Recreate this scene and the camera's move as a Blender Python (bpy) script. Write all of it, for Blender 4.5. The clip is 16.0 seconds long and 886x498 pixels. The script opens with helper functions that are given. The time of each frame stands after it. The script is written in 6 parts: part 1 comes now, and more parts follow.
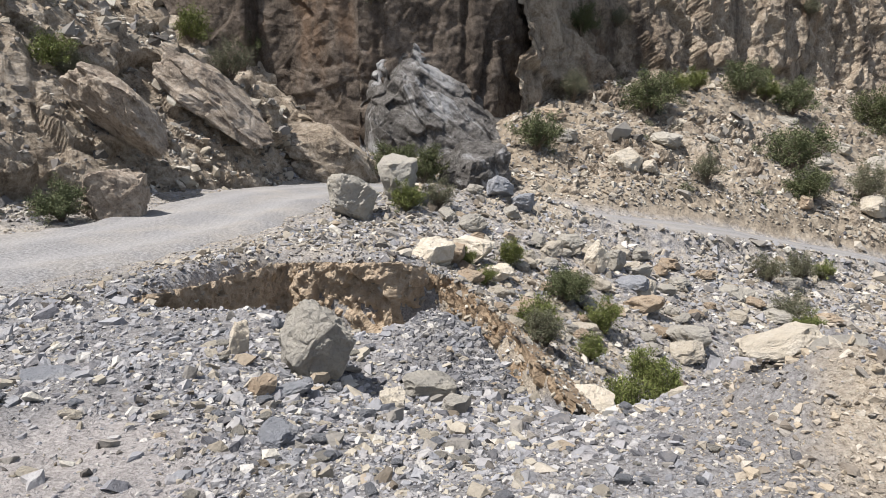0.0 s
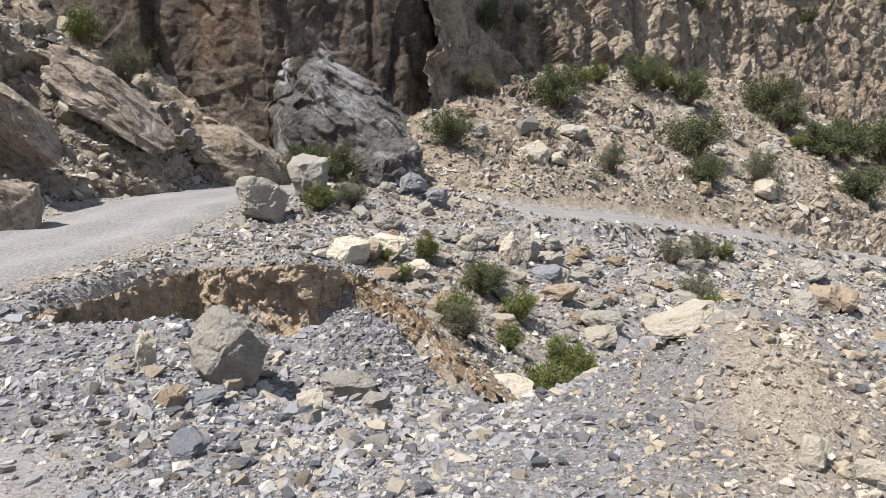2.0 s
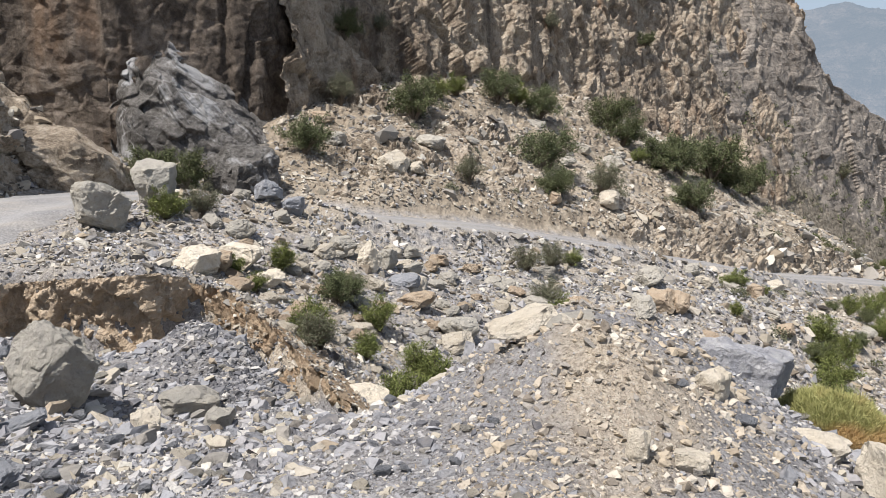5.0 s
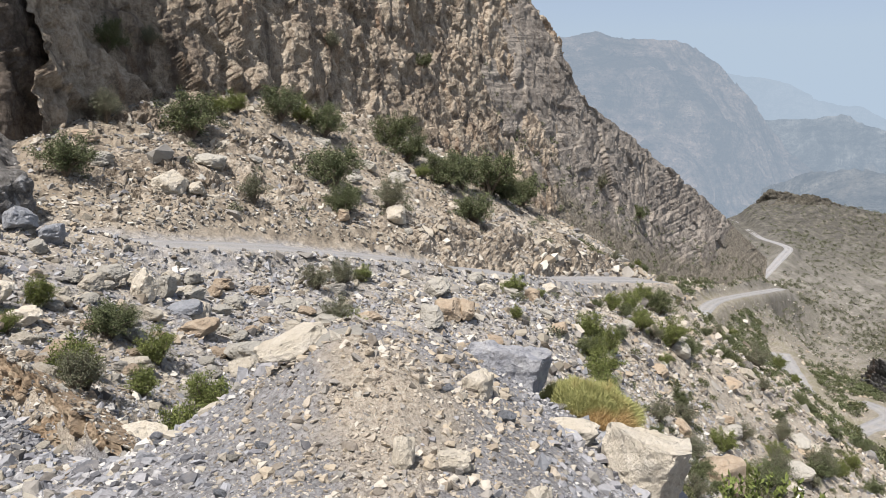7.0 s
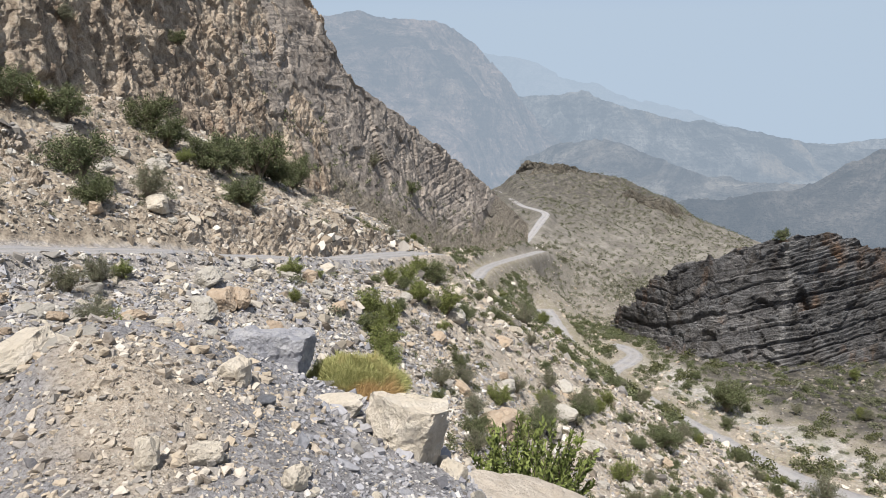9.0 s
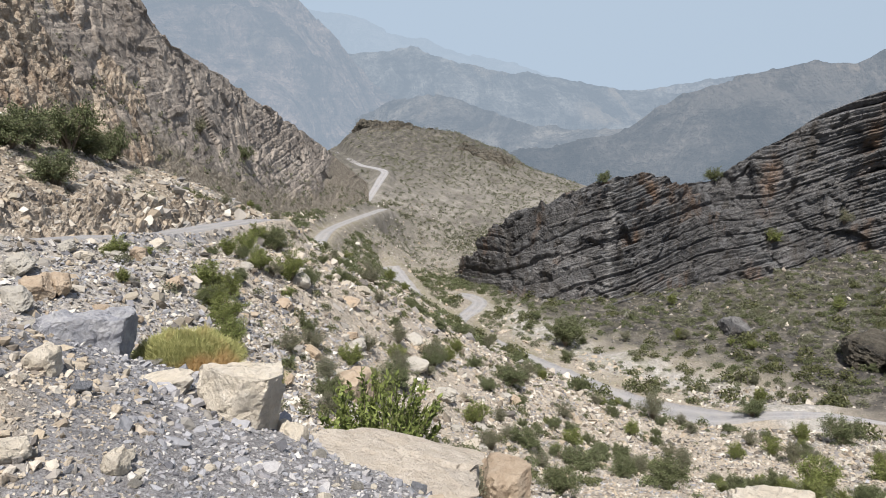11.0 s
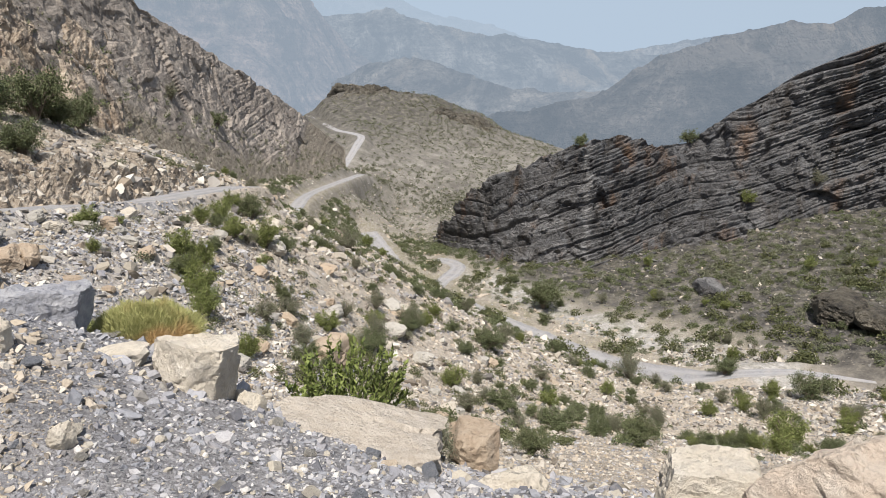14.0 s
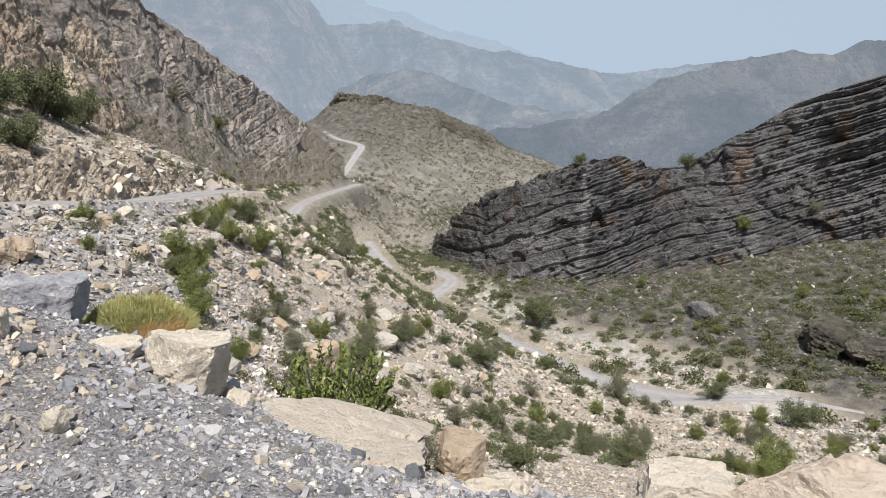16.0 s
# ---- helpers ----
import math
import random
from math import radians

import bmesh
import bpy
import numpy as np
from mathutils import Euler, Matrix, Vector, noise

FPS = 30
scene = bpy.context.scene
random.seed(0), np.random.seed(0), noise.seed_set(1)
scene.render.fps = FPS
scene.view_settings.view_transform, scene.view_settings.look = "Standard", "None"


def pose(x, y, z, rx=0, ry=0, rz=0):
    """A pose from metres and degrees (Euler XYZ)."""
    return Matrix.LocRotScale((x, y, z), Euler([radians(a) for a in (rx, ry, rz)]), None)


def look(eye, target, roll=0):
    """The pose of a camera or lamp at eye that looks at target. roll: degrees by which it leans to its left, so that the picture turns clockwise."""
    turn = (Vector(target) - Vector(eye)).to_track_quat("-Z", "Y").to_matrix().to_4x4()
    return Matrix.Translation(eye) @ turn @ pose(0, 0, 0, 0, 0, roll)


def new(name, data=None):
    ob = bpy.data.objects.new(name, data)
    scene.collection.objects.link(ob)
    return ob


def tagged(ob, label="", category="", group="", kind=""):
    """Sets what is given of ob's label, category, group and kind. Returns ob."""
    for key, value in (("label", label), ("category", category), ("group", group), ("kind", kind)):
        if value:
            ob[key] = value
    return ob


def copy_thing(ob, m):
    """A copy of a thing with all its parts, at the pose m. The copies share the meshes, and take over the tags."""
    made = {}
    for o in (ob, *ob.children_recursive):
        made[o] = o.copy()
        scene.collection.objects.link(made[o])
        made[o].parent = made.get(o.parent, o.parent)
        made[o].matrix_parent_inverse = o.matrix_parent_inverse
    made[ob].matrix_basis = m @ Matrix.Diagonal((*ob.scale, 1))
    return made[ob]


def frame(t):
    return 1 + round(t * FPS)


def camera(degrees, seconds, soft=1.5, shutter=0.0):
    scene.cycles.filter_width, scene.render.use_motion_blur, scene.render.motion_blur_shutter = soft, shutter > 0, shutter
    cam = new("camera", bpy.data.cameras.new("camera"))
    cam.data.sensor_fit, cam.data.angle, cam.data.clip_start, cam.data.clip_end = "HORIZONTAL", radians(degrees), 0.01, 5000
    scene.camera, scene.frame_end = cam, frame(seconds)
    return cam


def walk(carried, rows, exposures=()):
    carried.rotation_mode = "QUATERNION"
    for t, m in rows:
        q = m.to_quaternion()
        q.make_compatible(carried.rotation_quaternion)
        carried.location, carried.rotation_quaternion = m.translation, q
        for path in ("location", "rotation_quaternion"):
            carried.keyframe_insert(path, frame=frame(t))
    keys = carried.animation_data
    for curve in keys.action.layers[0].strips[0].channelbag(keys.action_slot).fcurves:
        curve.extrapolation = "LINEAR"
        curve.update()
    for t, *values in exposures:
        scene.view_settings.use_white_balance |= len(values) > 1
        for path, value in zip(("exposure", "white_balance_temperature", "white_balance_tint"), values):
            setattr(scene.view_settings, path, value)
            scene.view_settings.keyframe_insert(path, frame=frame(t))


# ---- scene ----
cam = camera(63.19, 16.0, soft=0.5)
EYE = 1.6
ROWS = [  # seconds, x, y, z over the first eye, yaw, pitch, roll
    (0.0, 0.000, 0.000, 0.000, -0.00, -13.18, 0.21),
    (0.5, -0.025, -0.037, -0.004, 1.59, -13.49, 0.73),
    (1.0, -0.021, -0.021, -0.012, -0.29, -13.75, 0.18),
    (1.5, 0.013, 0.001, -0.019, -3.35, -13.29, 0.90),
    (2.0, 0.042, 0.006, -0.022, -6.99, -13.44, 1.39),
    (2.5, 0.073, 0.032, -0.039, -9.04, -13.57, 0.97),
    (3.0, 0.099, 0.039, -0.044, -11.18, -13.36, 0.68),
    (3.5, 0.112, 0.043, -0.049, -13.46, -13.15, -0.13),
    (3.7, 0.119, 0.049, -0.048, -14.47, -13.07, -0.11),
    (5.8, 0.168, -0.014, -0.034, -22.71, -12.24, -1.92),
    (6.0, 0.182, -0.023, -0.031, -24.95, -11.96, -2.15),
    (6.5, 0.211, -0.073, -0.028, -29.99, -11.14, -1.04),
    (7.0, 0.263, -0.082, -0.027, -34.25, -11.16, -1.16),
    (7.5, 0.314, -0.107, -0.035, -39.19, -11.64, -0.83),
    (8.0, 0.365, -0.133, -0.045, -44.54, -12.53, -0.67),
    (8.5, 0.381, -0.174, -0.039, -48.73, -12.66, -0.58),
    (9.0, 0.388, -0.205, -0.042, -52.13, -12.47, -0.52),
    (9.5, 0.386, -0.253, -0.034, -55.34, -12.49, -0.26),
    (10.0, 0.436, -0.249, -0.067, -58.80, -13.08, -0.29),
    (10.2, 0.462, -0.248, -0.088, -60.89, -13.37, -0.36),
    (12.3, 0.370, -0.489, 0.010, -67.59, -17.57, 1.13),
    (12.5, 0.433, -0.473, -0.015, -67.44, -17.86, 0.77),
    (13.0, 0.496, -0.507, -0.022, -66.91, -18.23, 0.74),
    (13.5, 0.502, -0.498, -0.025, -67.16, -18.28, 1.42),
    (14.0, 0.478, -0.488, -0.022, -67.04, -18.57, 1.16),
    (14.5, 0.456, -0.424, -0.027, -66.48, -18.56, 1.80),
    (15.0, 0.387, -0.421, -0.023, -68.58, -18.89, -0.51),
    (15.5, 0.372, -0.478, -0.020, -68.41, -18.35, -0.58),
    (16.0, 0.389, -0.546, -0.025, -66.64, -17.54, -1.26),
]
walk(cam, [(t, pose(x, y, EYE + z, 90 + pitch, roll, yaw)) for t, x, y, z, yaw, pitch, roll in ROWS])

# ---- light ----
SUN_AZ, SUN_EL = -112.0, 64.0          # degrees clockwise from the first view's heading (+y), and above the horizon
world = bpy.data.worlds.new("sky")
scene.world = world
world.use_nodes = True
wn = world.node_tree
sky = wn.nodes.new("ShaderNodeTexSky")
sky.sky_type, sky.sun_disc = "NISHITA", False
sky.sun_elevation, sky.sun_rotation = radians(SUN_EL), radians(SUN_AZ)
sky.altitude, sky.air_density, sky.dust_density, sky.ozone_density = 900, 1.0, 2.8, 4.5
wn.nodes["Background"].inputs["Strength"].default_value = 0.09
way = wn.nodes.new("ShaderNodeTexCoord")           # the dusty air at the horizon goes on below it, over the far lowland
parts_of, level, joined = wn.nodes.new("ShaderNodeSeparateXYZ"), wn.nodes.new("ShaderNodeMath"), wn.nodes.new("ShaderNodeCombineXYZ")
level.operation = "MAXIMUM"
level.inputs[1].default_value = 0.10
wn.links.new(way.outputs["Generated"], parts_of.inputs[0])
wn.links.new(parts_of.outputs[0], joined.inputs[0]), wn.links.new(parts_of.outputs[1], joined.inputs[1])
wn.links.new(parts_of.outputs[2], level.inputs[0]), wn.links.new(level.outputs[0], joined.inputs[2])
wn.links.new(joined.outputs[0], sky.inputs["Vector"])
dust = wn.nodes.new("ShaderNodeMix")                # pale dust in the air, all over the sky
dust.data_type = "RGBA"
dust.inputs[0].default_value = 0.5
dust.inputs[7].default_value = (4.3, 4.55, 5.1, 1)
wn.links.new(sky.outputs[0], dust.inputs[6])
wn.links.new(dust.outputs[2], wn.nodes["Background"].inputs["Color"])
sun = new("sun", bpy.data.lights.new("sun", "SUN"))
sun.data.energy, sun.data.angle, sun.data.color = 4.8, radians(0.53), (0.99, 0.94, 0.895)
sun_dir = Vector((math.sin(radians(SUN_AZ)) * math.cos(radians(SUN_EL)), math.cos(radians(SUN_AZ)) * math.cos(radians(SUN_EL)), math.sin(radians(SUN_EL))))
sun.matrix_world = look(sun_dir * 60, (0, 0, 0))
scene.view_settings.exposure = 0.57


# ---- numeric helpers ----
def hash3(ix, iy, iz, seed=0):
    """Even numbers from 0 to 1 for whole-number lattice places."""
    h = (ix.astype(np.int64) * 374761393 + iy.astype(np.int64) * 668265263 + iz.astype(np.int64) * 2147483647 + seed * 974634777) & 0xFFFFFFFF
    h = ((h ^ (h >> 13)) * 1274126177) & 0xFFFFFFFF
    h = ((h ^ (h >> 16)) * 2246822519) & 0xFFFFFFFF
    h = h ^ (h >> 15)
    return (h & 0xFFFFFF) / float(0x1000000)


def vnoise(p, seed=0):
    """Smooth value noise, -1 to 1, for an (n, 3) array."""
    i = np.floor(p).astype(np.int64)
    f = p - i
    f = f * f * (3 - 2 * f)
    out = 0
    for dx in (0, 1):
        for dy in (0, 1):
            for dz in (0, 1):
                w = (f[:, 0] if dx else 1 - f[:, 0]) * (f[:, 1] if dy else 1 - f[:, 1]) * (f[:, 2] if dz else 1 - f[:, 2])
                out = out + w * hash3(i[:, 0] + dx, i[:, 1] + dy, i[:, 2] + dz, seed)
    return out * 2 - 1


def fbm(p, octaves=4, seed=0, gain=0.5, ridge=False):
    total, amp, norm = 0, 1.0, 0
    for k in range(octaves):
        n = vnoise(p * 2.03 ** k + 17.3 * k, seed + k)
        if ridge:
            n = 1 - 2 * np.abs(n)
        total, norm, amp = total + amp * n, norm + amp, amp * gain
    return total / norm


def cells(p, seed=0):
    """Distance to the nearest and second nearest jittered cell point, the cell's own number, and a plane with the cell's own tilt."""
    i = np.floor(p).astype(np.int64)
    n = len(p)
    d1, d2, own, facet = np.full(n, 9.0), np.full(n, 9.0), np.zeros(n), np.zeros(n)
    for dx in (-1, 0, 1):
        for dy in (-1, 0, 1):
            for dz in (-1, 0, 1):
                c = i + np.array([dx, dy, dz])
                q = c + np.stack([hash3(c[:, 0], c[:, 1], c[:, 2], seed + k) for k in (1, 2, 3)], 1)
                d = np.sqrt(((p - q) ** 2).sum(1))
                near = d < d1
                d2 = np.where(near, d1, np.minimum(d2, d))
                own = np.where(near, hash3(c[:, 0], c[:, 1], c[:, 2], seed + 9), own)
                g = np.stack([hash3(c[:, 0], c[:, 1], c[:, 2], seed + k) for k in (11, 12, 13)], 1) * 2 - 1
                facet = np.where(near, ((p - q) * g).sum(1), facet)
                d1 = np.where(near, d, d1)
    return d1, d2, own, facet


def smooth(a, b, x):
    t = np.clip((x - a) / (b - a), 0, 1)
    return t * t * (3 - 2 * t)


def polar(az, r, z):
    """A place by its bearing (degrees right of +y), its level distance and its height."""
    return np.array([r * math.sin(radians(az)), r * math.cos(radians(az)), z])


def line(*places):
    return np.array([polar(*p) for p in places])


def rise(*places):
    """As line(), with the angle of sight from the first eye in place of the height."""
    return np.array([polar(az, r, EYE + r * math.tan(radians(el))) for az, r, el in places])


def spline(pts, n):
    """n places along a smooth curve through pts."""
    pts = np.asarray(pts, float)
    d = np.concatenate([[0], np.cumsum(np.linalg.norm(np.diff(pts[:, :2], axis=0), axis=1))])
    q = np.vstack([2 * pts[0] - pts[1], pts, 2 * pts[-1] - pts[-2]])
    s = np.linspace(0, d[-1], n)
    k = np.clip(np.searchsorted(d, s, "right") - 1, 0, len(pts) - 2)
    t = ((s - d[k]) / (d[k + 1] - d[k]))[:, None]
    a, b, c, e = q[k], q[k + 1], q[k + 2], q[k + 3]
    return 0.5 * (2 * b + (c - a) * t + (2 * a - 5 * b + 4 * c - e) * t ** 2 + (3 * b - a - 3 * c + e) * t ** 3)


def along(pts, n):
    """n even places along the straight stretches of pts."""
    d = np.concatenate([[0], np.cumsum(np.linalg.norm(np.diff(pts, axis=0), axis=1))])
    s = np.linspace(0, d[-1], n)
    return np.stack([np.interp(s, d, pts[:, k]) for k in range(3)], 1)


def from_line(xy, pts):
    """Distance in plan from each place to a line, and the line's height there."""
    best, z = np.full(len(xy), 1e9), np.zeros(len(xy))
    for a, b in zip(pts[:-1], pts[1:]):
        ab = b[:2] - a[:2]
        t = np.clip(((xy - a[:2]) @ ab) / max(ab @ ab, 1e-9), 0, 1)
        d = np.hypot(xy[:, 0] - a[0] - t * ab[0], xy[:, 1] - a[1] - t * ab[1])
        near = d < best
        best, z = np.where(near, d, best), np.where(near, a[2] + t * (b[2] - a[2]), z)
    return best, z


def mesh_from(name, verts, faces, shade=True):
    """A mesh from arrays; faces all of one size."""
    me = bpy.data.meshes.new(name)
    faces = np.asarray(faces, np.int32)
    n, k = faces.shape
    me.vertices.add(len(verts)), me.loops.add(n * k), me.polygons.add(n)
    me.vertices.foreach_set("co", np.asarray(verts, np.float32).ravel())
    me.loops.foreach_set("vertex_index", faces.ravel())
    me.polygons.foreach_set("loop_start", np.arange(0, n * k, k, dtype=np.int32))
    me.polygons.foreach_set("use_smooth", np.full(n, shade))
    me.update(calc_edges=True)
    me.validate()
    return me


def grid_faces(nu, nv, loop=False):
    u = np.arange(nu if loop else nu - 1)
    a = (u[:, None] * nv + np.arange(nv - 1)[None]).ravel()
    b = (((u + 1) % nu)[:, None] * nv + np.arange(nv - 1)[None]).ravel()
    return np.stack([a, b, b + 1, a + 1], 1)


def mask(me, name, values):
    me.attributes.new(name, "FLOAT", "POINT").data.foreach_set("value", np.asarray(values, np.float32))


# ---- materials ----
class Nodes:
    """A short way to write node materials."""

    def __init__(self, name, rough=0.9, spec=0.25):
        self.mat = bpy.data.materials.new(name)
        self.mat.use_nodes = True
        self.tree = self.mat.node_tree
        self.bsdf = self.tree.nodes["Principled BSDF"]
        self.bsdf.inputs["Roughness"].default_value = rough
        self.bsdf.inputs["Specular IOR Level"].default_value = spec
        self.place = self.add("ShaderNodeTexCoord").outputs["Object"]

    def add(self, kind):
        return self.tree.nodes.new(kind)

    def put(self, socket, value):
        if isinstance(value, bpy.types.NodeSocket):
            self.tree.links.new(value, socket)
        else:
            socket.default_value = value

    def noise(self, scale, detail=5, rough=0.6, stretch=None, distort=0.0):
        n = self.add("ShaderNodeTexNoise")
        v = self.place
        if stretch:
            if len(stretch) > 3:
                turned = self.add("ShaderNodeMapping")
                turned.inputs["Rotation"].default_value = [radians(a) for a in stretch[3:]]
                self.put(turned.inputs["Vector"], v)
                v = turned.outputs[0]
            m = self.add("ShaderNodeMapping")
            m.inputs["Scale"].default_value = stretch[:3]
            self.put(m.inputs["Vector"], v)
            v = m.outputs[0]
        self.put(n.inputs["Vector"], v)
        n.inputs["Scale"].default_value, n.inputs["Detail"].default_value = scale, detail
        n.inputs["Roughness"].default_value, n.inputs["Distortion"].default_value = rough, distort
        return n.outputs["Fac"]

    def cell(self, scale, feature="F1", out="Distance"):
        n = self.add("ShaderNodeTexVoronoi")
        n.feature = feature
        self.put(n.inputs["Vector"], self.place)
        n.inputs["Scale"].default_value = scale
        return n.outputs[out]

    def math(self, op, a, b=0.5):
        n = self.add("ShaderNodeMath")
        n.operation = op
        self.put(n.inputs[0], a), self.put(n.inputs[1], b)
        return n.outputs[0]

    def span(self, x, lo, hi, to=(0, 1)):
        n = self.add("ShaderNodeMapRange")
        self.put(n.inputs["Value"], x)
        for key, value in zip(("From Min", "From Max", "To Min", "To Max"), (lo, hi, *to)):
            n.inputs[key].default_value = value
        return n.outputs[0]

    def mix(self, fac, a, b, kind="MIX"):
        n = self.add("ShaderNodeMix")
        n.data_type, n.blend_type = "RGBA", kind
        self.put(n.inputs[0], fac)
        for s, c in ((n.inputs[6], a), (n.inputs[7], b)):
            self.put(s, c if isinstance(c, bpy.types.NodeSocket) else (*c, 1))
        return n.outputs[2]

    def attr(self, name):
        n = self.add("ShaderNodeAttribute")
        n.attribute_name = name
        return n.outputs["Fac"]

    def island(self):
        return self.add("ShaderNodeNewGeometry").outputs["Random Per Island"]

    def own(self):
        return self.add("ShaderNodeObjectInfo").outputs["Random"]

    def ramp(self, x, *stops):
        n = self.add("ShaderNodeValToRGB")
        e = n.color_ramp.elements
        while len(e) < len(stops):
            e.new(0.5)
        for k, (at, c) in enumerate(stops):
            e[k].position, e[k].color = at, (*c, 1)
        self.put(n.inputs[0], x)
        return n.outputs[0]

    def relief(self, height, distance, strength=1.0, base=None):
        n = self.add("ShaderNodeBump")
        n.inputs["Distance"].default_value, n.inputs["Strength"].default_value = distance, strength
        self.put(n.inputs["Height"], height)
        if base:
            self.put(n.inputs["Normal"], base)
        self.put(self.bsdf.inputs["Normal"], n.outputs[0])
        return n.outputs[0]

    def done(self, colour):
        self.put(self.bsdf.inputs["Base Color"], colour if isinstance(colour, bpy.types.NodeSocket) else (*colour, 1))
        return self.mat


SHALE, SHALE_DARK = (0.315, 0.308, 0.313), (0.15, 0.147, 0.15)
TAN, TAN_PALE = (0.42, 0.36, 0.283), (0.57, 0.51, 0.42)


def ground_material():
    n = Nodes("ground_gravel", 0.95, 0.15)
    near, tan, green = n.attr("near"), n.attr("tan"), n.attr("scrub")
    grit = n.noise(38, 6, 0.75)
    lumps = n.noise(2.2, 6, 0.65)
    coarse = n.noise(0.35, 6, 0.7)
    grey = n.ramp(grit, (0.36, (0.11, 0.108, 0.112)), (0.49, SHALE), (0.60, (0.37, 0.37, 0.375)), (0.72, (0.55, 0.52, 0.45)))
    warm = n.ramp(grit, (0.36, (0.18, 0.14, 0.10)), (0.5, TAN), (0.66, TAN_PALE))
    warm = n.mix(n.span(lumps, 0.4, 0.65, (0, 0.6)), warm, (0.33, 0.30, 0.26))
    flakes = n.span(n.cell(14.0, "DISTANCE_TO_EDGE"), 0.0, 0.06, (0.5, 0.0))
    grey = n.mix(n.math("MULTIPLY", near, flakes), grey, SHALE_DARK)
    grey = n.mix(n.math("MULTIPLY", near, n.span(n.noise(9, 5, 0.7), 0.42, 0.6, (0.45, 0.05))), grey, (0.12, 0.117, 0.118))
    colour = n.mix(n.span(n.math("ADD", tan, n.math("MULTIPLY", n.math("SUBTRACT", lumps, 0.5), 0.9)), 0.35, 0.65), grey, warm)
    colour = n.mix(n.math("MULTIPLY", n.attr("bare"), 0.85), colour, n.ramp(grit, (0.38, (0.30, 0.278, 0.268)), (0.6, (0.50, 0.47, 0.455))))
    colour = n.mix(n.span(coarse, 0.35, 0.7, (0.0, 0.28)), colour, (0.24, 0.21, 0.165))
    colour = n.mix(n.math("MULTIPLY", green, 0.6), colour, (0.16, 0.146, 0.118))
    # far hillsides: their own darker tones, with distance haze painted in as grey
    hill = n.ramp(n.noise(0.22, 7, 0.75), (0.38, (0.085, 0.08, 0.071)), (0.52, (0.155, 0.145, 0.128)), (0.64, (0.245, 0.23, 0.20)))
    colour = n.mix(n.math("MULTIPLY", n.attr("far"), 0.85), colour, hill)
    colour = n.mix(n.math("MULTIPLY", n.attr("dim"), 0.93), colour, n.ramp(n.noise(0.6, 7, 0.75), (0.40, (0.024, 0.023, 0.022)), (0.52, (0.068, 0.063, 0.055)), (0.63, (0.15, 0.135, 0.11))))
    colour = n.mix(n.math("MULTIPLY", n.attr("wash"), 0.8), colour, n.ramp(n.noise(1.4, 6, 0.7), (0.4, (0.25, 0.24, 0.225)), (0.6, (0.46, 0.45, 0.43))))
    off = n.math("MULTIPLY", n.math("SUBTRACT", 1.0, near), n.math("MULTIPLY", n.math("SUBTRACT", 1.0, n.attr("dim")), n.math("SUBTRACT", 1.0, n.math("MULTIPLY", n.attr("far"), 0.8))))
    for size, low, high in ((9.0, 0.42, 0.7), (3.4, 0.36, 0.6)):
        speck = n.noise(size, 4, 0.85)
        colour = n.mix(n.math("MULTIPLY", off, n.span(speck, 0.47, 0.40, (0, low))), colour, (0.10, 0.092, 0.082))
        colour = n.mix(n.math("MULTIPLY", off, n.span(speck, 0.55, 0.63, (0, high))), colour, (0.50, 0.46, 0.385))
    crag = n.ramp(n.noise(1.3, 7, 0.75), (0.36, (0.10, 0.08, 0.06)), (0.5, (0.25, 0.205, 0.15)), (0.66, (0.42, 0.365, 0.285)))
    colour = n.mix(n.math("MULTIPLY", n.attr("rocky"), 0.8), colour, crag)
    colour = n.mix(n.math("MULTIPLY", n.math("SUBTRACT", green, n.math("MULTIPLY", n.attr("far"), 0.8)), n.span(n.noise(0.5, 6, 0.7), 0.45, 0.62, (0, 0.6))), colour, (0.13, 0.125, 0.06))
    h = n.math("ADD", n.math("MULTIPLY", n.cell(16, "SMOOTH_F1"), 0.5), n.math("MULTIPLY", grit, 0.7))
    b = n.relief(h, 0.035, 0.8)
    n.relief(n.math("ADD", n.cell(2.6), n.noise(5, 6, 0.7)), 0.16, 0.7, b)
    return n.done(colour)


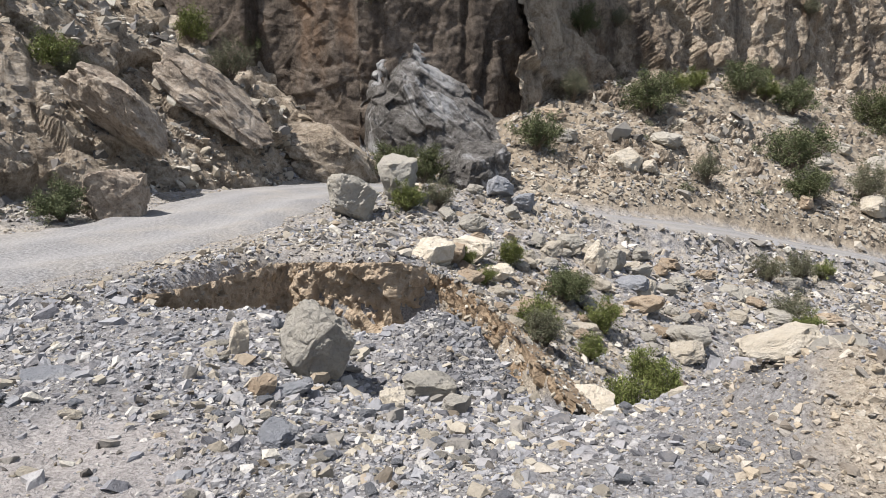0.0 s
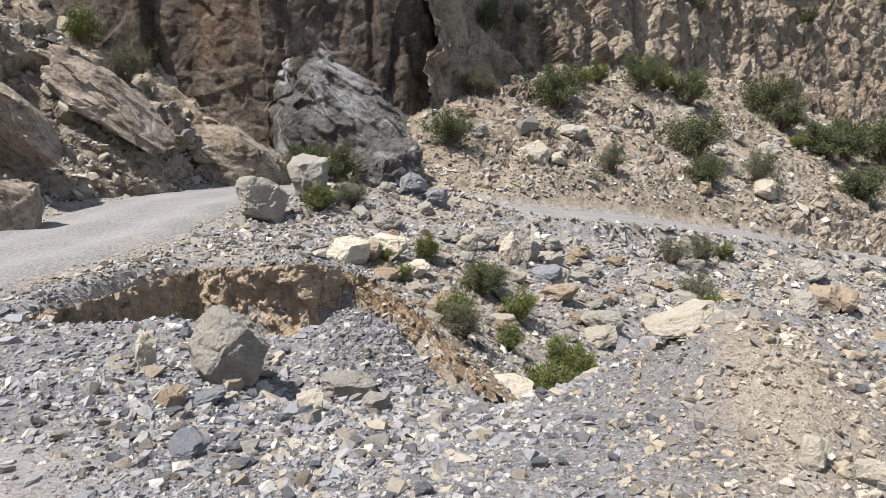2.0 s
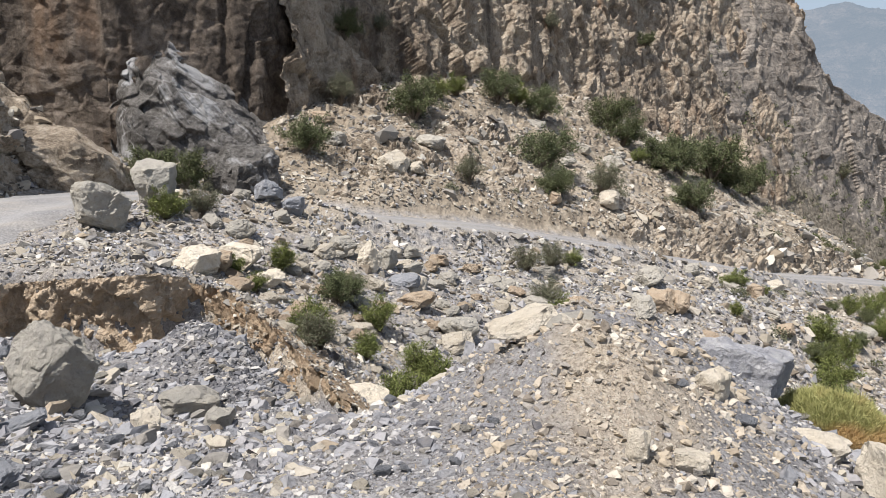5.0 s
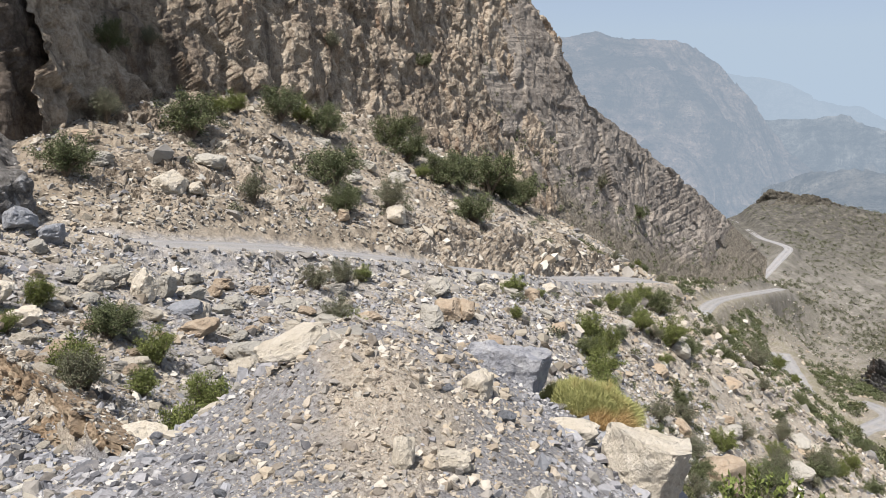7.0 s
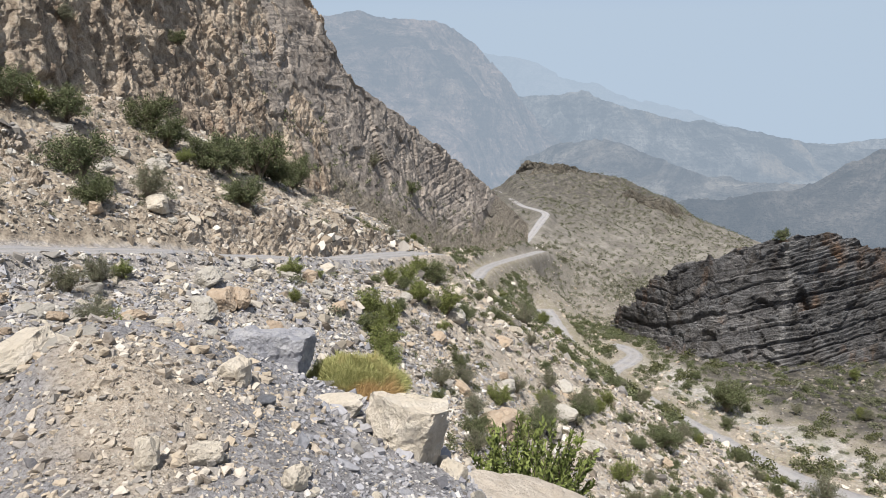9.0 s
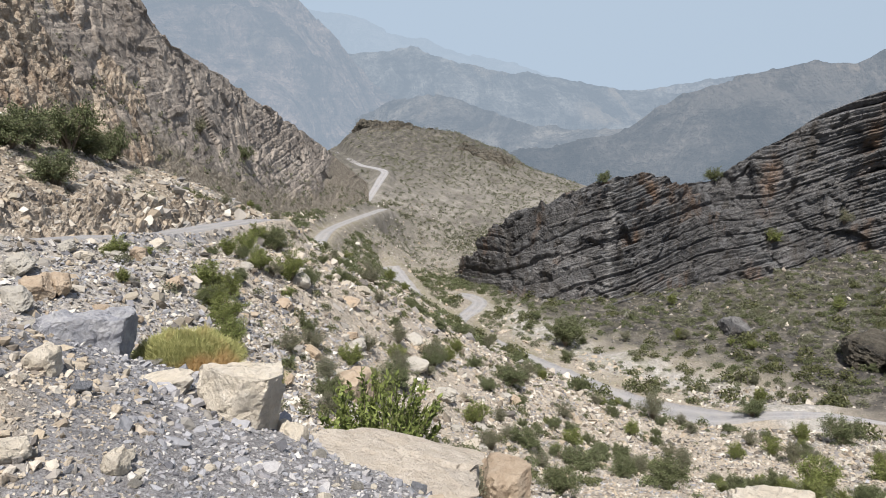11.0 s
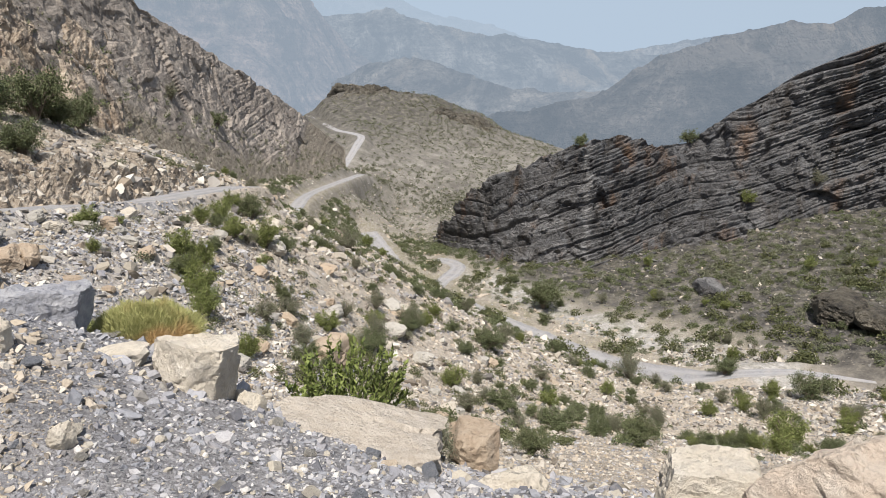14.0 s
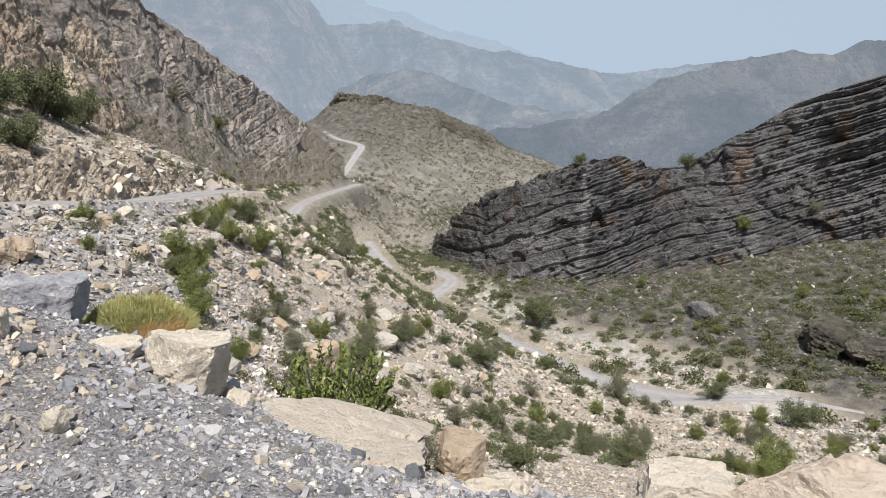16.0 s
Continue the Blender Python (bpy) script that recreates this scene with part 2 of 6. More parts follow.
def rock_material(name, dark, mid, pale, scale=1.0, strata=None, stain=None, bump=0.25, lined=0.8, scoured=None, run=None):
    """Weathered bedrock: three tones, cracks, and, if given, beds (direction of stretch) and dark or rusty streaks."""
    n = Nodes(name, 0.92, 0.2)
    big, small = n.noise(0.16 * scale, 6, 0.62, distort=0.6), n.noise(1.7 * scale, 7, 0.7)
    grain = n.noise(9 * scale, 5, 0.75)
    tone = n.math("ADD", n.math("MULTIPLY", big, 0.35), n.math("ADD", n.math("MULTIPLY", small, 0.45), n.math("MULTIPLY", grain, 0.3)))
    colour = n.ramp(tone, (0.46, dark), (0.54, mid), (0.63, pale))
    crack = n.cell(0.75 * scale, "DISTANCE_TO_EDGE")
    height = n.math("ADD", n.math("MULTIPLY", small, 1.0), n.math("ADD", n.math("MULTIPLY", grain, 0.7), n.math("MULTIPLY", n.noise(28 * scale, 4, 0.7), 0.3)))
    height = n.math("ADD", height, n.span(crack, 0.0, 0.08, (0, 0.35)))
    if strata:
        beds = n.noise(1.0 * scale, 6, 0.7, stretch=strata, distort=0.5)
        colour = n.mix(n.span(beds, 0.42, 0.56, (lined, 0.0)), colour, dark)
        height = n.math("ADD", height, n.math("MULTIPLY", beds, 1.6))
    if stain:
        runs = n.noise(1.0 * scale, 5, 0.6, stretch=(0.9, 0.9, 0.09))
        colour = n.mix(n.span(runs, 0.52, 0.68, (0, 0.75)), colour, stain)
        rust = n.noise(0.6 * scale, 5, 0.6, stretch=(0.8, 0.8, 0.2, 0, 0, 40))
        colour = n.mix(n.span(rust, 0.56, 0.70, (0, 0.5)), colour, (0.34, 0.20, 0.11))
    if scoured:
        worn = n.noise(0.55 * scale, 6, 0.68, stretch=(1.1, 1.1, 0.35, 0, 38, 0), distort=0.9)
        colour = n.mix(n.span(worn, 0.52, 0.60, (0, 0.85)), colour, scoured)
    if run:          # one pale mineral run down the face, at that bearing, of that half width
        split = n.add("ShaderNodeSeparateXYZ")
        n.put(split.inputs[0], n.place)
        across = n.math("SUBTRACT", n.math("MULTIPLY", split.outputs[0], math.cos(radians(run[0]))), n.math("MULTIPLY", split.outputs[1], math.sin(radians(run[0]))))
        across = n.math("ADD", n.math("ABSOLUTE", n.math("ADD", across, n.math("MULTIPLY", n.math("SUBTRACT", n.noise(0.25, 4, 0.6), 0.5), 5.0))), n.math("MULTIPLY", n.math("SUBTRACT", n.noise(1.2, 4, 0.7), 0.5), 3.0))
        colour = n.mix(n.span(across, run[1], 0.1, (0, 0.5)), colour, (0.48, 0.47, 0.45))
    soil = n.ramp(n.noise(3.0 * scale, 6, 0.75), (0.38, (0.13, 0.112, 0.085)), (0.52, (0.25, 0.215, 0.165)), (0.64, (0.38, 0.34, 0.27)))
    colour = n.mix(n.span(n.math("ADD", n.attr("talus"), n.math("MULTIPLY", n.math("SUBTRACT", small, 0.5), 1.6)), 0.35, 0.65, (0, 0.9)), colour, soil)
    n.relief(height, bump / scale, 0.9)
    return n.done(colour)


def stone_material(name, *tones):
    """Loose stones, each with its own tone."""
    n = Nodes(name, 0.88, 0.25)
    tone = n.add("ShaderNodeValToRGB")
    tone.color_ramp.interpolation = "CONSTANT"
    e = tone.color_ramp.elements
    while len(e) < len(tones):
        e.new(0.5)
    for k, c in enumerate(tones):
        e[k].position, e[k].color = k / len(tones), (*c, 1)
    n.put(tone.inputs[0], n.island())
    grain, patch = n.noise(30, 5, 0.7), n.noise(5, 5, 0.65)
    colour = n.mix(n.span(grain, 0.3, 0.7, (0, 0.45)), tone.outputs[0], n.mix(1.0, tone.outputs[0], (0.5, 0.48, 0.46), "MULTIPLY"))
    colour = n.mix(n.span(patch, 0.52, 0.72, (0, 0.3)), colour, (0.42, 0.38, 0.32))
    n.relief(n.math("ADD", grain, n.math("MULTIPLY", patch, 1.5)), 0.03, 0.7)
    return n.done(colour)


def boulder_material(name, base, patch_colour, dust=(0.5, 0.46, 0.40), scale=1.0):
    n = Nodes(name, 0.9, 0.2)
    grain, patch, big = n.noise(34 * scale, 6, 0.75), n.noise(5 * scale, 6, 0.68), n.noise(1.6 * scale, 4, 0.6)
    colour = n.mix(n.span(patch, 0.42, 0.66), base, patch_colour)
    colour = n.mix(n.span(grain, 0.5, 0.75, (0, 0.5)), colour, tuple(c * 0.5 for c in base))
    colour = n.mix(n.span(big, 0.5, 0.75, (0, 0.55)), colour, dust)
    pits = n.span(n.cell(11 * scale, "F1"), 0.05, 0.45, (0, 0.7))
    n.relief(n.math("ADD", n.math("ADD", n.math("MULTIPLY", grain, 1.2), pits), n.math("MULTIPLY", patch, 1.8)), 0.042 / scale, 0.9)
    return n.done(colour)


def road_material():
    n = Nodes("road_gravel", 0.96, 0.12)
    grit, wide = n.noise(26, 6, 0.75), n.noise(0.9, 5, 0.6)
    rut = n.attr("rut")
    colour = n.ramp(grit, (0.36, (0.13, 0.128, 0.13)), (0.5, (0.22, 0.217, 0.218)), (0.64, (0.33, 0.325, 0.32)))
    colour = n.mix(n.span(wide, 0.4, 0.7, (0, 0.4)), colour, (0.38, 0.345, 0.29))
    colour = n.mix(n.math("MULTIPLY", rut, 0.6), colour, (0.32, 0.315, 0.31))
    n.relief(n.math("ADD", grit, n.cell(12)), 0.03, 0.6)
    return n.done(colour)


def leaf_material(name, dark, pale, dry=None):
    n = Nodes(name, 0.7, 0.2)
    colour = n.mix(n.island(), dark, pale)
    if dry:
        colour = n.mix(n.span(n.noise(1.3, 3, 0.5), 0.49, 0.58), colour, dry)
    colour = n.mix(n.math("MULTIPLY", n.own(), 0.5), colour, n.mix(1.0, colour, (0.75, 0.7, 0.6), "MULTIPLY"))
    n.bsdf.inputs["Subsurface Weight"].default_value = 0.0
    return n.done(colour)


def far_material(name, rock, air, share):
    """Far mountains behind kilometres of dusty air: rock with haze painted in as emission."""
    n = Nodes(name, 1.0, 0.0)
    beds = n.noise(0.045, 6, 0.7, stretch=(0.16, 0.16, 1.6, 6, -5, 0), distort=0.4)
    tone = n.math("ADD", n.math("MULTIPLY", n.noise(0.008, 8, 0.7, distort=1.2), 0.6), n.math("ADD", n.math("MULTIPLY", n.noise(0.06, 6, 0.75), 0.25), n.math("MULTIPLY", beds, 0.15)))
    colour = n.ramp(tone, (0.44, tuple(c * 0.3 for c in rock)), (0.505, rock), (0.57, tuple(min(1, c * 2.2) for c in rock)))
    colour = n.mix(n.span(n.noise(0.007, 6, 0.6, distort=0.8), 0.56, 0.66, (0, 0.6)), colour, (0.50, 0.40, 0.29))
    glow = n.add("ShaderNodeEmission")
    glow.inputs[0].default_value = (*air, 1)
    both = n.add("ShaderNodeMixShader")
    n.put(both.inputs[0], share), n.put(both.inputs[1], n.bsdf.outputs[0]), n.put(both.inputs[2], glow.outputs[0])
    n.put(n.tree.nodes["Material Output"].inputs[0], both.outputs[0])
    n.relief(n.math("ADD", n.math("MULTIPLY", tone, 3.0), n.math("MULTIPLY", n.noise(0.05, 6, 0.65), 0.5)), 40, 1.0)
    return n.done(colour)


M_GROUND = ground_material()
M_ROAD = road_material()
M_CRAG = rock_material("crag_limestone", (0.17, 0.135, 0.10), (0.38, 0.318, 0.245), (0.57, 0.50, 0.41), 1.5, bump=0.3)
M_WALL = rock_material("wall_limestone", (0.17, 0.132, 0.098), (0.37, 0.30, 0.225), (0.56, 0.475, 0.37), 1.0, stain=(0.075, 0.06, 0.05), bump=0.35)
# alcove: wall limestone with the recess's shade painted in as darker tones
M_ALCOVE_SHADED = rock_material("alcove_limestone_shaded", (0.08, 0.064, 0.051), (0.17, 0.139, 0.111), (0.285, 0.238, 0.195), 0.8, stain=(0.07, 0.055, 0.045), bump=0.3)
M_FALL = rock_material("water_worn_limestone", (0.06, 0.055, 0.05), (0.135, 0.127, 0.117), (0.26, 0.247, 0.235), 1.0, strata=(0.25, 0.5, 1.6, 0, 40, 0), bump=0.16, lined=0.5, scoured=(0.40, 0.40, 0.40))
M_MOUNT = rock_material("bedded_limestone", (0.14, 0.12, 0.10), (0.275, 0.24, 0.205), (0.40, 0.355, 0.30), 0.8, strata=(0.12, 0.12, 1.6, 0, 6, 0), bump=0.22, lined=0.3)
M_DARK = rock_material("dark_bedded_limestone", (0.08, 0.079, 0.08), (0.175, 0.17, 0.166), (0.30, 0.29, 0.28), 0.45, strata=(0.06, 0.06, 1.5, 19, 0, 0), stain=(0.10, 0.085, 0.07), bump=0.7, lined=0.6, scoured=(0.22, 0.22, 0.22), run=(78.75, 0.9))
M_KNOLL = rock_material("knoll_rock", (0.075, 0.07, 0.06), (0.18, 0.16, 0.125), (0.30, 0.27, 0.21), 0.2, bump=1.0)
M_EARTH = boulder_material("cut_earth", (0.39, 0.305, 0.215), (0.50, 0.41, 0.31), (0.44, 0.365, 0.28), 1.8)
M_ORANGE = boulder_material("orange_earth", (0.30, 0.215, 0.14), (0.37, 0.295, 0.205), (0.36, 0.30, 0.225), 1.6)
M_SHALE = stone_material("shale_stones", (0.34, 0.333, 0.338), (0.24, 0.238, 0.252), (0.42, 0.41, 0.405), (0.31, 0.31, 0.32), (0.56, 0.54, 0.505), (0.13, 0.13, 0.14), (0.44, 0.40, 0.325), (0.36, 0.362, 0.378), (0.255, 0.26, 0.275), (0.28, 0.285, 0.30))
M_RUBBLE = stone_material("limestone_rubble", (0.40, 0.36, 0.295), (0.30, 0.28, 0.25), (0.45, 0.41, 0.345), (0.33, 0.295, 0.235), (0.22, 0.21, 0.20), (0.36, 0.30, 0.225), (0.58, 0.55, 0.48), (0.26, 0.245, 0.22), (0.16, 0.135, 0.105), (0.12, 0.11, 0.10))
# darker shale whose tones also carry the painted shade of the heap's flank
M_DARKSHALE_SHADED = stone_material("dark_shaded_shale_stones", (0.17, 0.17, 0.18), (0.11, 0.11, 0.115), (0.24, 0.24, 0.25), (0.20, 0.198, 0.20), (0.14, 0.14, 0.15), (0.36, 0.35, 0.34))
M_MOUND = stone_material("mound_chips", (0.47, 0.41, 0.33), (0.40, 0.345, 0.27), (0.56, 0.51, 0.43), (0.33, 0.305, 0.27), (0.45, 0.38, 0.285), (0.22, 0.19, 0.155))
M_SLAB = boulder_material("slab_limestone", (0.43, 0.375, 0.305), (0.53, 0.475, 0.40), (0.38, 0.34, 0.29), 1.5)
M_CRAGSLAB = rock_material("crag_slab", (0.19, 0.152, 0.118), (0.37, 0.31, 0.248), (0.52, 0.455, 0.38), 2.2, bump=0.22)
M_DARKRUBBLE = stone_material("dark_rubble", (0.13, 0.125, 0.115), (0.2, 0.19, 0.17), (0.1, 0.098, 0.095), (0.26, 0.23, 0.19))
M_TANROCK = boulder_material("tan_limestone", (0.62, 0.55, 0.44), (0.70, 0.64, 0.54), (0.56, 0.53, 0.48))
M_GREYROCK = boulder_material("grey_limestone", (0.36, 0.34, 0.30), (0.44, 0.41, 0.35), (0.40, 0.36, 0.28))
M_SHALEROCK = boulder_material("grey_shale_slab", (0.24, 0.25, 0.27), (0.33, 0.335, 0.35), (0.42, 0.40, 0.36))
M_BLUEROCK = boulder_material("blue_grey_limestone", (0.29, 0.295, 0.32), (0.46, 0.455, 0.455), (0.52, 0.50, 0.46), 1.4)
M_SCREEROCK = boulder_material("scree_limestone", (0.45, 0.40, 0.32), (0.54, 0.49, 0.41), (0.42, 0.40, 0.36))
M_ROSE = boulder_material("rosy_limestone", (0.60, 0.49, 0.385), (0.66, 0.58, 0.48), (0.60, 0.56, 0.50))
M_BROWNROCK = boulder_material("brown_limestone", (0.36, 0.28, 0.20), (0.44, 0.36, 0.27), (0.42, 0.36, 0.28))
M_LEAF = leaf_material("acacia_leaves", (0.052, 0.064, 0.028), (0.15, 0.17, 0.085))
M_GREYLEAF = leaf_material("grey_leaves", (0.085, 0.092, 0.055), (0.18, 0.18, 0.12))
M_FRESH = leaf_material("fresh_leaves", (0.085, 0.105, 0.03), (0.21, 0.235, 0.08))
M_OLIVE = leaf_material("olive_leaves", (0.057, 0.065, 0.027), (0.118, 0.125, 0.057))
M_LEAFY = leaf_material("leafy_bush_leaves", (0.07, 0.095, 0.025), (0.21, 0.25, 0.075))
M_SPURGE = leaf_material("spurge_stems", (0.24, 0.245, 0.085), (0.42, 0.41, 0.18), dry=(0.46, 0.32, 0.15))
M_WOOD = boulder_material("twig_bark", (0.15, 0.12, 0.09), (0.22, 0.18, 0.14), (0.2, 0.17, 0.13))


# ---- the lie of the land: lines of known height ----
ROAD = spline(line((-62, 13.5, -0.6), (-45, 12.3, -0.75), (-32, 12.3, -0.9), (-21, 14.4, -1.05), (-13, 18.3, -1.15), (-7, 21.2, -1.5), (0, 22.4, -1.9), (6, 22, -2.25),
                   (12.6, 22, -2.48), (21.5, 24.5, -3.2), (26, 26, -3.75), (32, 28.5, -4.55), (35.3, 30, -5.15), (39.8, 34, -6.2), (44, 40, -7.8), (48, 47, -9.2),
                   (51.6, 54, -10.7), (52.4, 58, -12.6)), 130)
FAR_ROAD = spline(line((54.2, 95, -26.5), (55.2, 103, -25.4), (56.0, 114, -26.6), (57.5, 132, -29.6), (59.6, 155, -33.2), (60.5, 166, -34.9)), 40)
PASS_ROAD = spline(rise((59.0, 172, -11.8), (59.4, 178, -11.3), (60.2, 190, -10.1), (60.55, 197, -9.5), (59.8, 203, -9.2), (58.6, 212, -8.9), (57.4, 228, -8.2), (56.6, 245, -7.7)), 40)
VALLEY_ROAD = spline(rise((60.8, 126, -17.0), (61.8, 116, -18.3), (63.2, 106, -20.0), (64.6, 101, -20.9), (66.2, 95, -21.8), (68.6, 89, -22.9), (71.5, 83, -24.1), (75.2, 76, -25.4),
                          (79.2, 70.5, -26.7), (83.5, 67, -27.4), (88.2, 65.5, -27.2), (92.2, 66, -26.3), (96, 67.5, -25.6), (101, 69, -25.2)), 110)
BEND_ROAD = spline(rise((66.2, 95, -21.7), (66.9, 101, -21.1), (67.9, 105, -20.4), (68.2, 109, -19.9), (67.4, 113, -19.5), (66.2, 116, -19.3)), 24)
RAVINE = line((-22, 8.9, -1.9), (-8, 8.6, -2.6), (-2, 8.5, -2.8), (3, 7.8, -2.8), (7, 6.9, -2.8), (11, 6.2, -2.8), (15, 6.6, -3.0), (18, 8.5, -3.3), (25, 11, -4.6), (38, 13.5, -6.1), (52, 16, -7.6), (65, 17, -9.4), (74, 28, -16.5), (80, 45, -25), (85, 58, -31))
SCREE = rise((-2, 15, -11.8), (6, 14.5, -14.2), (14, 14.5, -17.5), (24, 17, -17.5), (34, 22, -16.6), (43, 28, -15.6), (52, 37, -16.5), (58, 47, -18.5), (63, 60, -20.6), (67, 72, -22.4))
SLOPE_LOW = rise((58, 27, -28), (64, 30, -29), (66, 45, -24.6), (70, 55, -25.5), (76, 45, -30), (84, 45, -32.5), (94, 42, -33))
WADI = rise((112, 62, -25), (104, 62, -26.3), (98, 62, -27.3), (93, 69, -26.4), (86, 76, -25.2), (79, 83, -24), (73.5, 93, -22.4), (69.5, 108, -20.6), (66, 130, -18.2), (63, 160, -16.8))
INNER = line((-50, 3, 0.0), (-30, 4.6, -0.12), (-17, 5.2, -0.36), (-8, 5.3, -0.78), (1, 5.0, -0.85), (10, 4.0, -0.6))
FEET = line((-170, 2.5, 0.05), (-90, 1.6, 0.05), (-30, 1.8, 0.03), (0, 1.9, 0.02), (30, 1.9, 0.12), (60, 1.5, 0.05), (100, 1.6, 0.05), (150, 2.2, 0.1))
RIM = line((-34, 9.0, -0.75), (-23, 8.4, -0.8), (-20.5, 7.7, -0.72), (-14.1, 7.2, -0.62), (-6.9, 6.9, -0.9), (-4.8, 6.9, -0.93), (-1.2, 7.0, -0.58), (3.1, 6.4, -0.66), (6.9, 5.7, -0.93), (10.3, 5.2, -0.95),
           (15.5, 4.8, -0.72), (19.3, 4.6, -0.38), (22.9, 4.6, -0.03), (29.7, 4.6, 0.24), (33.8, 4.7, 0.16), (39.4, 4.9, -0.07), (45.6, 5.3, -0.55), (50.5, 5.7, -0.86), (56, 4.7, -0.78), (60.7, 4.1, -0.80),
           (64.6, 4.04, -0.83), (71.6, 3.71, -0.87), (80, 3.5, -0.81), (94, 3.43, -0.6), (108, 3.44, -0.3), (125, 3.4, 0.0))
LIP_FOOT = line((-23, 8.95, -1.8), (-17.4, 9.65, -2.3), (-13.3, 10.55, -2.6), (-8.9, 9.95, -2.7), (-4.2, 9.5, -2.7), (-1.5, 9.9, -2.7), (0, 9.9, -2.7), (4.5, 8.6, -2.7), (7.5, 7.5, -2.7), (10.8, 6.6, -2.75))
RIM_FOOT = line((-20.5, 8.2, -1.6), (-14.1, 7.8, -1.8), (-6.9, 7.6, -2.2), (-1.2, 7.9, -2.2), (3.1, 7.3, -2.3), (6.9, 6.4, -2.4), (10.3, 5.8, -2.3), (15.5, 5.7, -2.2), (19, 6.0, -2.0), (23, 6.4, -1.7), (30, 6.6, -1.4), (38, 7.0, -1.8), (46, 7.6, -2.3),
                (54, 7.2, -2.6), (60, 6.2, -2.4), (68, 5.6, -2.3), (76, 5.0, -2.6), (88, 5.0, -2.9), (100, 5.0, -2.7), (125, 5.2, -2.0))
MOUND = line((24, 3.6, 0.12), (31, 3.8, 0.42), (38, 3.4, 0.08), (47, 3.3, -0.18), (55, 3.5, -0.45))
LIP = line((-33, 9.9, -0.86), (-25, 9.35, -0.84), (-23, 9.3, -0.78), (-17.7, 10.1, -0.84), (-13.3, 11.1, -0.98), (-8.9, 10.45, -0.86), (-4.2, 10.0, -0.74), (-2.1, 10.5, -0.98), (1.5, 10.2, -1.37), (4.5, 9.3, -1.5), (7.5, 8.2, -1.63), (10.8, 7.2, -1.78), (14, 7.6, -2.1))
CRAG_FOOT = rise((-75, 17, -7.5), (-45, 15.5, -8.6), (-32, 15.2, -9.4), (-26.8, 16.4, -8.9), (-19.4, 18.8, -8.0), (-12.7, 21.5, -7.5), (-9, 25, -7.0), (-4, 26, -7.0), (2, 25.5, -7.2), (5.5, 26, -6.2))
CLIFF_FOOT = rise((6.0, 28.5, -2.7), (8.5, 32, -1.6), (15.2, 37, 0.3), (21.2, 43, 0.6), (24, 46, -0.5), (30.1, 54, -1.6), (34.6, 61, -3.6), (39.2, 69, -6.3), (43.6, 77, -8.6), (47.8, 87, -10.7),
                  (51, 98, -12.4), (54.0, 117, -13.0), (56.2, 130, -12.8), (57.6, 143, -12.3), (59.2, 162, -11.6))
DARK_FOOT = rise((66.0, 132, -18.0), (68, 120, -18.9), (70.3, 111, -19.9), (74.1, 103, -20.6), (80.2, 105, -20.2), (86.3, 111, -18.4), (90.3, 117, -16.8), (95.8, 126, -14.6), (99.8, 131, -13.6), (115, 140, -10))
KNOLL_FOOT = rise((59.5, 150, -15.4), (62, 155, -16.2), (66, 165, -15.8), (70, 180, -14.2), (74, 200, -12.6), (82, 230, -11.5))
KNOLL_TOP = rise((56.6, 252, -8.0), (57.8, 250, -7.0), (58.7, 250, -5.6), (59.4, 250, -5.5), (62.8, 252, -6.0), (65.5, 255, -6.6), (68.1, 258, -7.4), (71.2, 262, -8.8), (74.8, 268, -10.8), (80, 280, -13))
KNOLL_SIDE = rise((59.5, 195, -11.0), (62, 195, -10.6), (66, 200, -11.2), (70, 215, -12.0))
BEYOND = line((20, 420, -40), (56, 420, -95), (70, 420, -110), (90, 420, -110), (120, 420, -80), (180, 420, -40), (-90, 300, 20))
BEHIND = line((-120, 30, 4), (-150, 25, 3), (180, 22, 2), (150, 20, -2), (125, 30, -11))
SHOULDER = line((-22, 11.2, -0.85), (-17, 13.0, -0.80), (-14.5, 14.4, -0.78), (-11, 14.9, -0.98), (-8, 15.4, -1.25), (-5.5, 16.4, -1.15), (-3, 17.4, -0.98), (0, 18, -1.0), (3.5, 18.4, -1.12), (6, 19, -1.6), (8, 19.4, -2.0))
SPUR = rise((51.8, 50, -12.8), (53.6, 54, -14.2), (55, 60, -15.6), (57, 68, -16.8), (60, 82, -17.6), (62.5, 94, -19.4))
LINES = (ROAD, FAR_ROAD, PASS_ROAD, VALLEY_ROAD, BEND_ROAD, RAVINE, SCREE, SLOPE_LOW, WADI, INNER, FEET, RIM, RIM_FOOT, MOUND, LIP, LIP_FOOT, SHOULDER, SPUR, CRAG_FOOT, CLIFF_FOOT, DARK_FOOT, KNOLL_FOOT, KNOLL_TOP, KNOLL_SIDE, BEYOND, BEHIND)
ROADS = ((ROAD, 1.75), (FAR_ROAD, 1.3), (PASS_ROAD, 1.5), (VALLEY_ROAD, 2.0), (BEND_ROAD, 1.4))


